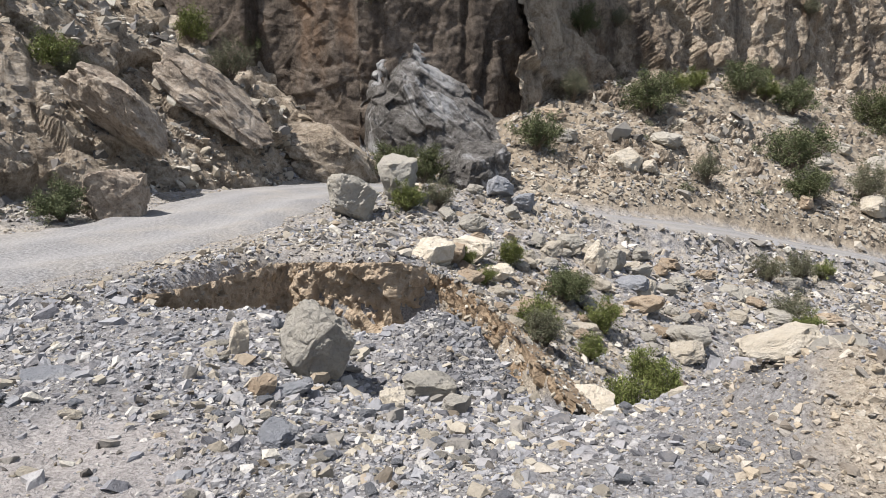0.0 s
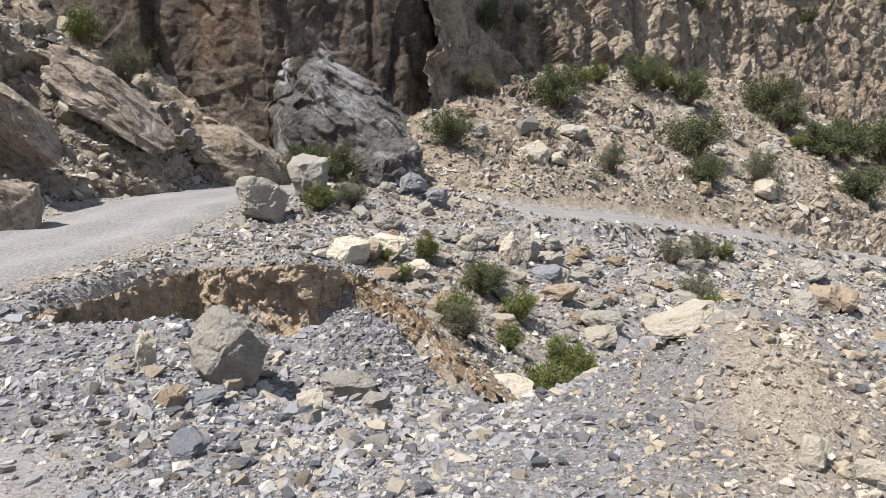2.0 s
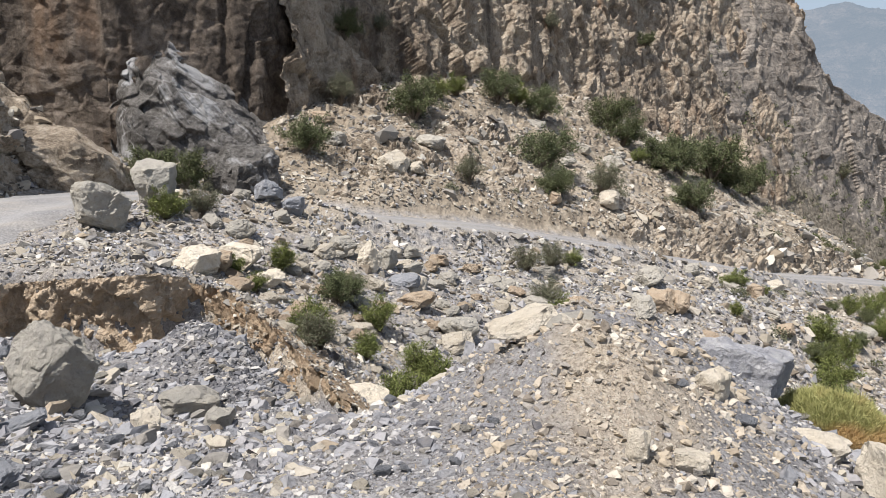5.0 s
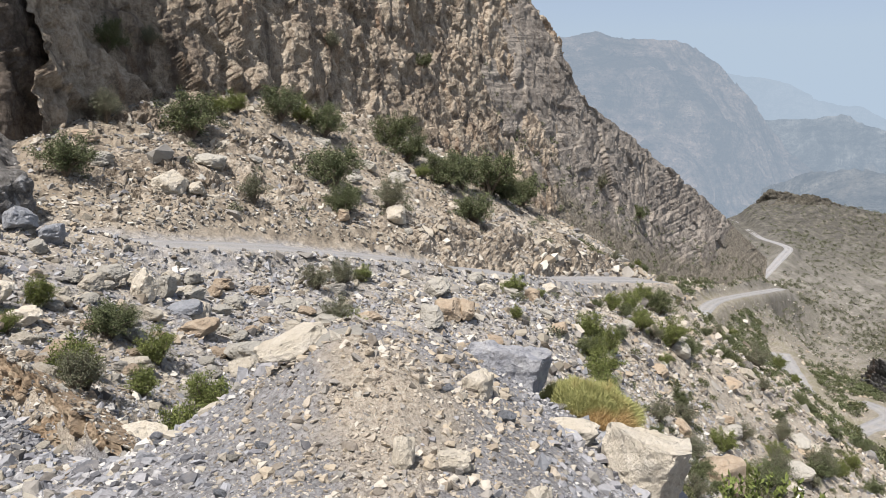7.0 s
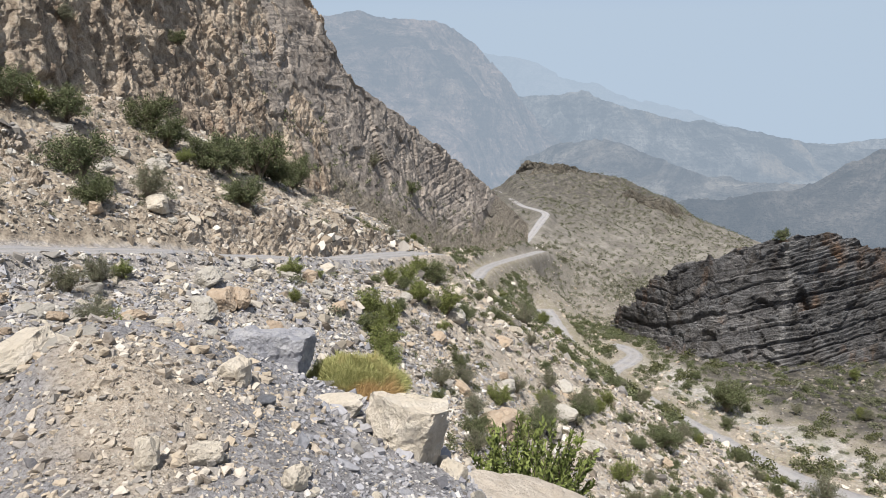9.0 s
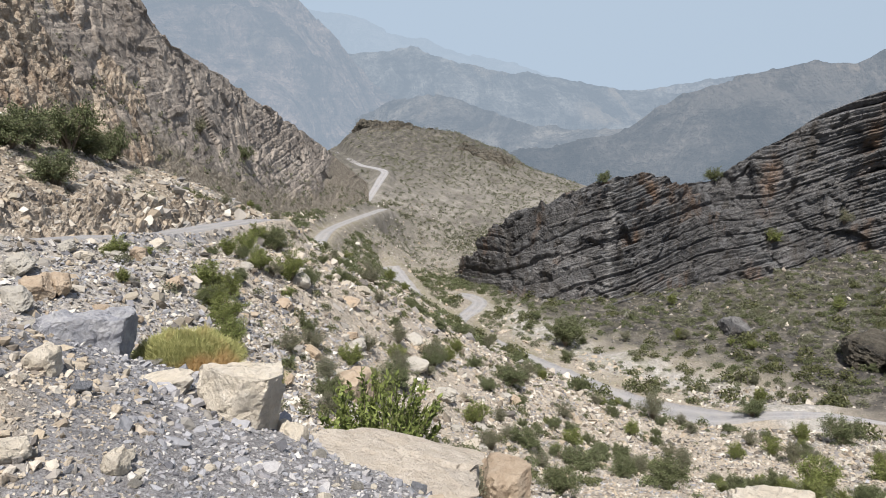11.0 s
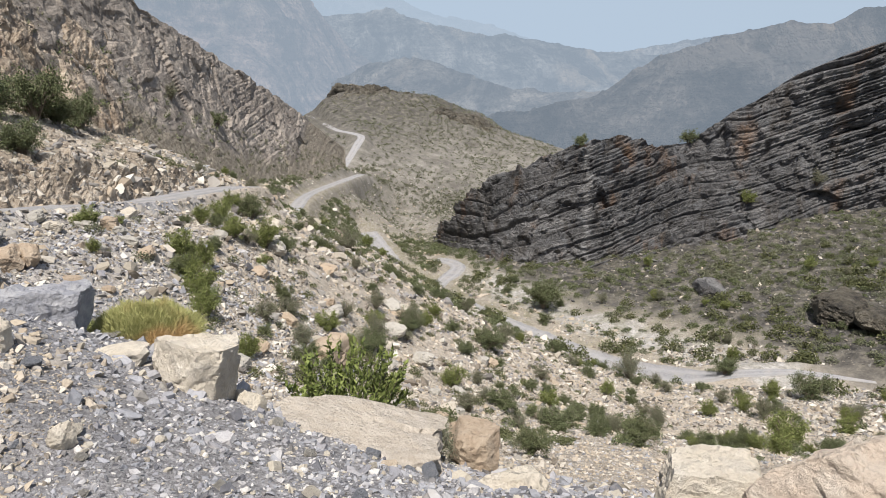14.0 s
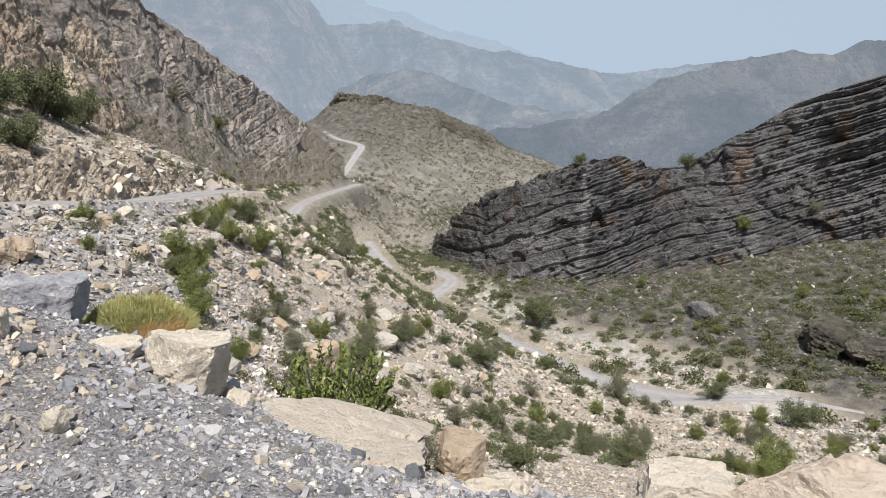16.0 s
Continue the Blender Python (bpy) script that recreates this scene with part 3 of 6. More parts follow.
def stretch_land():
    """The ground as a skin stretched over the lines, on a grid of bearings and growing distances."""
    held, z = None, None
    for na in (45, 90, 180, 360):
        da = 2 * math.pi / na
        nr = int(math.log(1200 / 0.8) / da) + 1
        num, den = np.zeros((na, nr)), np.zeros((na, nr))
        for pts in LINES:
            p = np.concatenate([a + (b - a) * np.linspace(0, 1, 40)[:, None] for a, b in zip(pts[:-1], pts[1:])])
            ia = np.round(np.arctan2(p[:, 0], p[:, 1]) / da).astype(int) % na
            ir = np.clip(np.round(np.log(np.hypot(p[:, 0], p[:, 1]) / 0.8) / da).astype(int), 0, nr - 1)
            np.add.at(num, (ia, ir), p[:, 2]), np.add.at(den, (ia, ir), 1)
        held = den > 0
        fixed = num / np.maximum(den, 1)
        if z is None:
            z = np.full((na, nr), -1.0)
        else:
            ua = (np.arange(na) / 2).astype(int) % z.shape[0]
            ur = np.clip((np.arange(nr) / 2).astype(int), 0, z.shape[1] - 1)
            z = z[ua][:, ur]
        for _ in range(900 if na < 200 else 500):
            z[held] = fixed[held]
            side = (np.roll(z, 1, 0) + np.roll(z, -1, 0)) / 2
            fore = z.copy()
            fore[:, 1:-1] = (z[:, 2:] + z[:, :-2]) / 2
            fore[:, 0], fore[:, -1] = z[:, 1], z[:, -2]
            z = (side + fore) / 2
        z[held] = fixed[held]
    for _ in range(2):
        z[:, 1:-1] = 0.6 * z[:, 1:-1] + 0.1 * (z[:, 2:] + z[:, :-2] + np.roll(z, 1, 0)[:, 1:-1] + np.roll(z, -1, 0)[:, 1:-1])
    return z, da


SKIN, SKIN_STEP = stretch_land()


ROAD_WAY = (np.arctan2(ROAD[:, 0], ROAD[:, 1]), np.hypot(ROAD[:, 0], ROAD[:, 1]))


def land(xy, rough=True):
    """Height of the ground, and where it is road."""
    far_off = np.hypot(xy[:, 0], xy[:, 1])
    na, nr = SKIN.shape
    a = np.arctan2(xy[:, 0], xy[:, 1]) / SKIN_STEP
    r = np.clip(np.log(np.maximum(far_off, 0.3) / 0.8) / SKIN_STEP, 0, nr - 1.001)
    ia, ir = np.floor(a).astype(int), np.floor(r).astype(int)
    fa, fr = a - ia, r - ir
    z = (SKIN[ia % na, ir] * (1 - fa) + SKIN[(ia + 1) % na, ir] * fa) * (1 - fr) + (SKIN[ia % na, ir + 1] * (1 - fa) + SKIN[(ia + 1) % na, ir + 1] * fa) * fr
    z = z - np.maximum(far_off - 420, 0) * 0.2
    p = np.column_stack([xy, np.zeros(len(xy))])
    on_road = np.zeros(len(xy))
    step = None
    for pts, half in ROADS:
        d, zr = from_line(xy, pts[::2])
        if step is None:
            half = np.where(a * SKIN_STEP > 0.0, 1.35, half)
            step = smooth(0.3, 2.2, z - zr) * smooth(20, 25, far_off) * smooth(75, 60, far_off)
            berm = 0.32 * np.exp(-((d - half - 0.40) / 0.30) ** 2) * (far_off < np.interp(a * SKIN_STEP, ROAD_WAY[0], ROAD_WAY[1])) * smooth(0.03, 0.10, a * SKIN_STEP) * smooth(60, 45, far_off)
            edge = np.where((a * SKIN_STEP > 0.0) & (far_off < np.interp(a * SKIN_STEP, *ROAD_WAY)), 0.55, 1.5)
        k = smooth(half + edge + 0.002 * far_off, half, d)
        z = z * (1 - k) + (zr - 0.06) * k
        on_road = np.maximum(on_road, k)
    z = z + berm
    if rough:
        calm = 1 - 0.94 * on_road
        mid = smooth(7, 20, far_off)
        z = z + calm * (0.05 * fbm(p * 0.9, 5, 3) + 0.022 * fbm(p * 5, 4, 5) * smooth(40, 6, far_off))
        z = z + calm * mid * (0.30 * fbm(p * 0.33, 5, 11) + 0.13 * fbm(p * 1.1, 4, 12, ridge=True))
        z = z + calm * smooth(40, 110, far_off) * (0.9 * fbm(p * 0.06, 5, 13) + 0.4 * fbm(p * 0.21, 5, 14, ridge=True))
        rocky = step * smooth(-0.4, 0.1, fbm(p * 0.16 + 5, 3, 17)) * smooth(0.6, 0.0, on_road)
        sel = rocky > 0.01
        if sel.any():
            q = np.column_stack([xy[sel], z[sel] * 1.2])
            c1, c2, own, facet = cells(q @ np.array([[0.42, 0.1, 0.2], [-0.1, 0.5, 0.1], [-0.25, 0.1, 0.7]]), 41)
            e1, e2, small, chip = cells(q * 1.5, 43)
            z[sel] += rocky[sel] * (0.2 * (own - 0.35) + 0.3 * facet + 0.06 * (small - 0.5) + 0.12 * chip)
        z = z + smooth(130, 240, far_off) * calm * 2.6 * fbm(p * 0.04, 7, 15, ridge=True)
    return z, on_road


def ground_at(x, y):
    return float(land(np.array([[x, y]]))[0][0])


def build_ground():
    fine = np.arange(-37, 106, 0.2)
    coarse = np.arange(106, 323, 2.0)
    az = np.radians(np.concatenate([fine, coarse]))
    radii = np.concatenate([(0.004, 0.12, 0.25, 0.38), np.geomspace(0.5, 330, 610), np.geomspace(345, 4600, 28)])
    x = 0.25 + np.sin(az)[:, None] * radii[None]
    y = -0.2 + np.cos(az)[:, None] * radii[None]
    xy = np.column_stack([x.ravel(), y.ravel()])
    z, on_road = land(xy)
    r = np.hypot(xy[:, 0], xy[:, 1])
    bearing = np.degrees(np.arctan2(xy[:, 0], xy[:, 1]))
    me = mesh_from("ground", np.column_stack([xy, z]), grid_faces(len(az), len(radii), loop=True))
    p = np.column_stack([xy, z])
    d_road, z_road = from_line(xy, ROAD[::3])
    blot = fbm(p * 0.5, 4, 21)
    patch = smooth(0.9, 0.1, np.hypot((bearing - 35) / 17, (r - 3.5) / 2.1) + 0.4 * blot)
    above = smooth(0.0, 0.4, z - z_road + 0.3 * blot) * smooth(12, 21, r)
    scree = 0.46 * smooth(9, 11, r) * smooth(40, 30, r)
    side = smooth(36, 58, bearing + 6 * blot) * smooth(6, 9, r)
    left = 0.34 * smooth(-13, -25, bearing + 4 * blot) * smooth(5.2, 3.6, r)
    gully = smooth(0.9, 0.5, np.hypot((bearing - 8) / 11, (r - 11) / 4.2) + 0.3 * blot) * smooth(-1.0, -1.3, z)
    mask(me, "tan", np.clip(np.maximum.reduce([patch, above, scree, side * 0.9, left, gully]), 0, 1))
    mask(me, "bare", smooth(0.95, 0.55, np.hypot((bearing + 27) / 13, (r - 3.2) / 1.5) + 0.35 * blot))
    mask(me, "near", smooth(14, 6, r))
    mask(me, "scrub", smooth(48, 95, r))
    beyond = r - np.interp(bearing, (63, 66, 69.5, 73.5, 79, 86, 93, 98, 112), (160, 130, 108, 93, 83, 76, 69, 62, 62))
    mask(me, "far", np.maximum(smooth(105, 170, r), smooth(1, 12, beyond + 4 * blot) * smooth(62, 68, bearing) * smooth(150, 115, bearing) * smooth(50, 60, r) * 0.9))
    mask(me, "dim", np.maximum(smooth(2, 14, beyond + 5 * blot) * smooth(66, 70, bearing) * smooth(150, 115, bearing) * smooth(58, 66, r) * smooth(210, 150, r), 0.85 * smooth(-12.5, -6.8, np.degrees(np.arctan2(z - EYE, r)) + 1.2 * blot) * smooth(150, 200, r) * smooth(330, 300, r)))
    d_wadi = from_line(xy, WADI)[0]
    mask(me, "wash", smooth(4.0, 1.5, d_wadi + 2.5 * blot) * smooth(112, 100, r))
    rocky = (smooth(22, 25, r) * smooth(75, 60, r) * above * smooth(-0.4, 0.1, fbm(np.column_stack([xy, np.zeros(len(xy))]) * 0.16 + 5, 3, 17)))
    mask(me, "rocky", rocky)
    loops = np.empty(len(me.loops), np.int32)
    me.loops.foreach_get("vertex_index", loops)
    me.polygons.foreach_set("use_smooth", rocky[loops[::4]] < 0.25)
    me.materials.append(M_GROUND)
    return tagged(new("ground", me), "stony valley ground of grey shale scree and tan earth", "ground", kind="structure")


def build_road(name, pts, half, label):
    n = len(pts)
    side = np.gradient(pts[:, :2], axis=0)
    side = np.column_stack([side[:, 1], -side[:, 0]]) / np.linalg.norm(side, axis=1)[:, None]
    across = np.linspace(-1, 1, 13)
    wob = half * (1 + 0.10 * vnoise(np.column_stack([np.arange(n) * 0.31, np.zeros(n), np.zeros(n)]), 31))
    xy = pts[:, None, :2] + side[:, None] * (across[None] * wob[:, None])[..., None]
    rut = np.exp(-((np.abs(across) - 0.45) / 0.13) ** 2)
    p = np.column_stack([xy.reshape(-1, 2), np.zeros(n * 13)])
    z = np.repeat(pts[:, 2], 13) - 0.03 * np.tile(rut, n) + 0.02 * fbm(p * 1.5, 4, 33) - 0.10 * np.tile(np.abs(across) > 0.95, n)
    me = mesh_from(name, np.column_stack([xy.reshape(-1, 2), z + 0.03]), grid_faces(n, 13))
    mask(me, "rut", np.tile(rut, n))
    me.materials.append(M_ROAD)
    return tagged(new(name, me), label, "road", kind="structure")


build_ground()
build_road("road_upper", spline(ROAD, 600), np.where(np.degrees(np.arctan2(spline(ROAD, 600)[:, 0], spline(ROAD, 600)[:, 1])) > 0, 1.2, 1.75), "pale graded gravel mountain road around the gully")
build_road("road_far", spline(FAR_ROAD, 120), 1.1, "pale gravel road on the far hillside")
build_road("road_pass", PASS_ROAD, 1.05, "pale gravel road climbing to a pass")
build_road("road_valley", spline(VALLEY_ROAD, 240), np.interp(np.arange(240), (0, 60, 130, 170, 190, 206, 239), (1.7, 1.6, 1.7, 2.5, 2.4, 0.9, 0.2)), "pale gravel road down in the valley")
build_road("road_bend", BEND_ROAD, 1.25, "pale gravel hairpin bend in the valley")


# ---- cliffs ----
FACES = {}


def cliff(name, foot, top, nu, nv, material, label, push, lean=0.0, back=6.0, kind="structure", category="cliff", sink=1.0, crisp=False, tuck=0.0, talus=0.0, tail=2.0, paired=False):
    """A rock face between a foot line and a top line. push(p, u, v) gives how far each place stands out; lean > 0 hollows the profile, < 0 fills it."""
    foot, top = np.asarray(foot, float), np.asarray(top, float)
    a = along(foot, nu)
    way = [np.unwrap(np.arctan2(q[:, 0], q[:, 1])) for q in (a, top)]
    share = [(w - w[0]) / (w[-1] - w[0]) for w in way]
    b = np.stack([np.interp(share[0], np.maximum.accumulate(share[1]), top[:, k]) for k in range(3)], 1)
    if paired:
        d = np.concatenate([[0], np.cumsum(np.linalg.norm(np.diff(foot, axis=0), axis=1))])
        a, b = (np.stack([np.interp(np.linspace(0, d[-1], nu), d, q[:, k]) for k in range(3)], 1) for q in (foot, top))
    a[:, 2] -= sink
    v = np.concatenate([np.linspace(0, 1, nv), 1 + np.linspace(0.05, 1, 8) ** 1.5])
    t = np.clip(v, 0, 1)
    s = t + lean * np.sin(t * math.pi)
    p = np.empty((nu, len(v), 3))
    p[..., :2] = a[:, None, :2] + (b - a)[:, None, :2] * s[None, :, None]
    p[..., 2] = a[:, None, 2] + (b - a)[:, None, 2] * t[None]
    out = np.gradient((a + b) / 2, axis=0)
    out = np.column_stack([out[:, 1], -out[:, 0]])
    out /= np.linalg.norm(out, axis=1)[:, None]
    if np.mean(np.sum(out * (b - a)[:, :2], 1)) > 0:
        out = -out
    over = np.clip(v - 1, 0, 1)[None, :, None]
    p[..., :2] -= out[:, None] * over * back
    p[..., 2] -= over[..., 0] * back * 0.8
    flat = p.reshape(-1, 3)
    up = np.linalg.norm((b - a)[:, :2], axis=1) / np.maximum(1e-6, b[:, 2] - a[:, 2])
    nrm = np.column_stack([out, up])
    nrm /= np.linalg.norm(nrm, axis=1)[:, None]
    u = np.repeat(np.linspace(0, 1, nu), len(v))
    d = push(flat, u, np.tile(v, nu))
    heap = smooth(talus, talus * 0.35, np.tile(v, nu) + 0.10 * fbm(flat * 0.08, 3, 8) - 1.2 * smooth(tail, tail + 0.25, u)) if talus else np.zeros(len(flat))
    d = soften(d * (1 - 0.7 * heap), nu, len(v), 1)
    flat = flat + np.repeat(nrm, len(v), axis=0) * d[:, None]
    flat = flat - np.repeat(np.column_stack([out, out[:, 0] * 0]), len(v), axis=0) * (tuck * (smooth(0.10, 0.0, u) + smooth(0.90, 1.0, u)))[:, None]
    me = mesh_from(name, flat, grid_faces(nu, len(v)), shade=not crisp)
    if talus:
        mask(me, "talus", heap)
    me.materials.append(material)
    FACES[name] = flat.reshape(nu, len(v), 3)
    return tagged(new(name, me), label, category, kind=kind)


def soften(d, nu, nv, times):
    """Rounds off the sharpest steps of a relief given on a grid."""
    g = d.reshape(nu, nv)
    for _ in range(times):
        e = np.pad(g, 1, mode="edge")
        g = 0.4 * g + 0.15 * (e[2:, 1:-1] + e[:-2, 1:-1] + e[1:-1, 2:] + e[1:-1, :-2])
    return g.ravel()


def craggy(size, depth, seed, beds=None, grain=None, fine=1.0):
    """Blocks, ledges and gullies of rock of about that size (m)."""
    def push(p, u, v):
        q = p / size
        if grain is not None:
            q = q @ np.asarray(grain).T
        d1, d2, own, facet = cells(q * np.array([1, 1, 0.8]) + 0.25 * np.stack([vnoise(q * 1.7, seed + k) for k in (5, 6, 7)], 1), seed)
        e1, e2, small, chip = cells(q * 3.3, seed + 20)
        f1, f2, tiny, flake = cells(q * 9.0, seed + 30)
        d = depth * ((own - 0.5) * 0.9 + 0.95 * facet + 0.7 * fbm(q * 0.4, 4, seed + 3) - 0.16 * np.exp(-((d2 - d1) / 0.05) ** 2)
                     + 0.25 * (small - 0.5) + 0.42 * chip + fine * (0.07 * (tiny - 0.5) + 0.16 * flake) + 0.10 * fbm(q * 4, 4, seed + 4, ridge=True))
        if beds:
            tilt, thick, jut = beds
            h = (p[:, 2] + p @ np.array([*tilt, 0]) + 0.9 * thick * fbm(q * 0.3, 4, seed + 8)) / thick
            jut = jut * np.clip(0.55 + 1.3 * fbm(q * 0.22, 3, seed + 10), 0.1, 1.2)
            step = np.floor(h)
            d = d + jut * depth * (1.3 * (hash3(step, step * 0, step * 0, seed) - 0.5) + 0.75 * (h - step) - 0.45 * np.exp(-(np.minimum(h - step, 1 - h + step) / 0.09) ** 2))
            h = h * 3.3 + 0.6 * fbm(q * 0.9, 3, seed + 9)
            step = np.floor(h)
            d = d + jut * depth * (0.35 * (hash3(step, step * 0, step * 0, seed + 1) - 0.5) + 0.3 * (h - step))
        return d
    return push


def wall_push(size, depth, seed, broken=0.5):
    """A tall face of upright plates and ribs parted by cracks, with smaller broken rock on them."""
    rough = craggy(size * 0.5, depth * broken, seed, fine=1.2)

    def push(p, u, v):
        q = (p + 0.5 * size * np.stack([vnoise(p / size * 0.6, seed + k) for k in (51, 52, 53)], 1)) * np.array([1, 1, 0.42]) / size
        d1, d2, own, facet = cells(q, seed + 60)
        d = 0.55 * (own - 0.5) + 0.75 * facet - 0.3 * np.exp(-((d2 - d1) / 0.06) ** 2) + 0.6 * fbm(q * 0.5, 3, seed + 41) + 0.25 * fbm(q * 2.2, 4, seed + 40, ridge=True)
        return rough(p, u, v) + depth * d
    return push


# slabs that dip down the valley: long along the dip, thin across it
FOLDS = np.array([[0.5, 0.1, -0.5], [0.1, 0.6, 0.0], [0.9, 0.1, 1.1]])
DIPS = np.array([[0.30, -0.1, -0.26], [0.12, 0.5, 0.0], [0.62, 0.1, 0.72]])
SLABS = np.array([[0.36, -0.1, -0.30], [0.12, 0.55, 0.0], [0.64, 0.1, 0.77]])
crag_top = rise((-75, 30, 22), (-45, 26, 16), (-32, 24.5, 10.5), (-23.3, 24, 4.6), (-19, 23.5, 2.4), (-15.2, 23, -0.2), (-13.2, 23, -1.6), (-11.6, 24, -4.0), (-9.5, 26, -5.6))
crag_foot = CRAG_FOOT[:7] * np.array([1, 1, 1.0])
cliff("cliff_crag", crag_foot, crag_top, 420, 190, M_CRAG, "broken tan limestone crag above the road", craggy(1.6, 0.5, 60, grain=SLABS), lean=-0.06, crisp=True)
cliff("cliff_upper_slope", rise((-40, 26, 6), (-25, 25.5, 0), (-12, 27.5, -5.5), (-6, 29, -6.8)), rise((-40, 48, 24), (-25, 42, 13), (-14, 37, 8.5), (-10, 34, 3.0)), 160, 120, M_CRAG, "stony slope with bushes behind the crag", craggy(1.6, 0.6, 75))
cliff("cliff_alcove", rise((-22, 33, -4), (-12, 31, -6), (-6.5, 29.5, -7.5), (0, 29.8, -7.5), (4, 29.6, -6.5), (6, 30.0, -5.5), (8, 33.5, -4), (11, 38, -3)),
      rise((-22, 35, 25), (-12, 31.5, 25), (-6.5, 29.8, 25), (0, 30.6, 25), (4, 32, 25), (6, 35.8, 24), (8, 41.5, 24), (11, 47, 24)), 340, 240, M_ALCOVE_SHADED,
      "tall brown limestone wall, shade put in its colour, with dark water streaks", wall_push(4.6, 0.65, 90, 0.3), lean=0.03, crisp=True)
cliff("cliff_dry_fall", rise((-6.6, 28.6, -7.4), (-5.0, 28.0, -7.3), (-3, 27.8, -7.3), (0, 27.6, -7.4), (2.5, 27.4, -7.6), (5, 27.6, -7.6), (7.4, 29.2, -7.0)),
      rise((-6.6, 29.7, -1.8), (-5.6, 30.0, 1.0), (-4.2, 30.3, 2.8), (-3.2, 30.7, 3.9), (-2.2, 30.9, 4.2), (-1.3, 30.9, 3.5), (-0.2, 30.8, 2.4), (2, 30.8, 0.6), (4.0, 30.6, -1.4), (5.6, 30.4, -3.0), (7.4, 30.2, -6.0)), 300, 220, M_FALL,
      "smooth grey water-worn limestone of a dry waterfall", craggy(2.0, 0.62, 110, grain=DIPS, fine=0.7), lean=-0.45, back=3, tuck=0.7)
cliff("cliff_main", CLIFF_FOOT[:9], rise((6.0, 36, 24), (8.5, 40, 24), (15.2, 46, 24), (21.2, 53, 23), (24, 57, 22), (30.1, 68, 20), (34.6, 78, 16), (39.2, 88, 10.2), (42.0, 94, 6.8), (43.4, 98, 5.0)), 560, 260, M_WALL,
      "rugged brown limestone cliff above the slope", wall_push(4.2, 0.6, 130, 0.75), lean=0.05, back=30, crisp=True)
cliff("cliff_ridge", CLIFF_FOOT[6:], rise((37, 84, 12), (40.2, 87, 8.8), (43.2, 91, 4.4), (45.6, 97, 0.3), (48.0, 107, -1.4), (51.0, 124, -3.7), (53.8, 138, -5.8), (56.0, 150, -7.6), (59.2, 168, -10.4)),
      520, 230, M_MOUNT, "long brown mountain ridge of tilted limestone beds", craggy(5.5, 0.55, 160, beds=((-0.06, 0.0), 1.7, 0.3), fine=0.3), paired=True, lean=0.10, back=60, crisp=True, talus=0.42, tail=0.72, sink=2.0)
cliff("cliff_dark", DARK_FOOT, rise((66.2, 136, -17.6), (68, 131, -16.0), (71.2, 126, -13.4), (74.8, 123, -11.3), (78.7, 121, -10.0), (81.3, 123, -9.8), (83.9, 127, -10.5), (86.3, 130, -9.7), (90, 128, -7.1), (92.7, 130, -5.0),
      (95.4, 133, -3.7), (98.1, 136, -2.6), (115, 148, 3)), 620, 330, M_DARK, "dark grey mountain of thick tilted limestone beds", craggy(6.0, 1.1, 190, beds=((0.0, 0.36), 1.8, 1.3), fine=0.6), lean=0.06, back=80, crisp=True, sink=5.0)

cliff("cliff_knoll_cap", rise((57.5, 246, -8.6), (58.8, 238, -7.2), (61.9, 236, -7.4), (64.5, 238, -8.0), (67.6, 242, -9.0)), rise((57.5, 250, -7.6), (58.2, 249, -6.4), (58.8, 248, -5.5), (59.6, 249, -5.4), (61.9, 250, -5.75), (64.5, 253, -6.3), (67.6, 256, -7.7)), 260, 60, M_KNOLL,
      "dark rock band capping the far knoll", craggy(7, 1.6, 270, beds=((0.02, 0.0), 3.0, 0.6)), back=20, crisp=True, sink=2)
cliff("cliff_knoll_step", rise((66.4, 232, -9.2), (68.5, 226, -10.2), (70.5, 228, -10.8), (72.6, 236, -11.2)), rise((66.4, 246, -7.5), (68.5, 244, -8.0), (70.2, 246, -8.3), (71.6, 250, -9.4), (72.6, 254, -10.2)), 200, 60, M_KNOLL,
      "dark rock step on the shoulder of the far knoll", craggy(7, 1.6, 275, beds=((0.02, 0.0), 3.0, 0.6)), back=20, crisp=True, sink=2)
cliff("outcrop_fold", rise((8.8, 24.2, -9.4), (14, 24.6, -9.9), (19.8, 26.5, -10.6)), rise((8.8, 26.5, -7.5), (11.5, 27.8, -4.6), (14, 28.2, -4.0), (16.5, 28.6, -4.8), (18.6, 28.8, -6.8), (19.8, 28.6, -8.6)), 170, 90, M_CRAG,
      "folded grey-tan rock outcrop above the road", craggy(0.75, 0.32, 230, grain=FOLDS), back=3, category="rock", crisp=True, sink=0.5)
cliff("outcrop_ledge", rise((16.8, 30.4, -6.2), (20, 31.2, -6.0), (25, 34.5, -6.0)), rise((16.8, 32.6, -2.8), (20, 33.6, -2.7), (22.5, 35, -2.9), (25, 36.6, -4.4)), 150, 70, M_CRAG,
      "brown broken rock ledge in the slope", craggy(0.9, 0.38, 240), back=3, category="rock", crisp=True, sink=0.8)
cliff("outcrop_roadside", rise((28, 28.6, -11.5), (33, 31.2, -12.1), (36, 32.9, -12.4), (40, 37, -12.8), (44, 43, -12.9), (48, 50, -12.6), (50.5, 54.5, -12.4)), rise((28, 30.5, -10.4), (33, 33.6, -9.4), (35.5, 35.5, -8.8), (38, 37.8, -9.8), (40, 40, -9.5), (44, 46, -10.7), (48, 52, -11.6), (50.5, 55.5, -12.2)), 330, 60, M_CRAG,
      "tan rock steps cut beside the road", craggy(1.1, 0.42, 250), back=3, category="rock", crisp=True, sink=0.6)
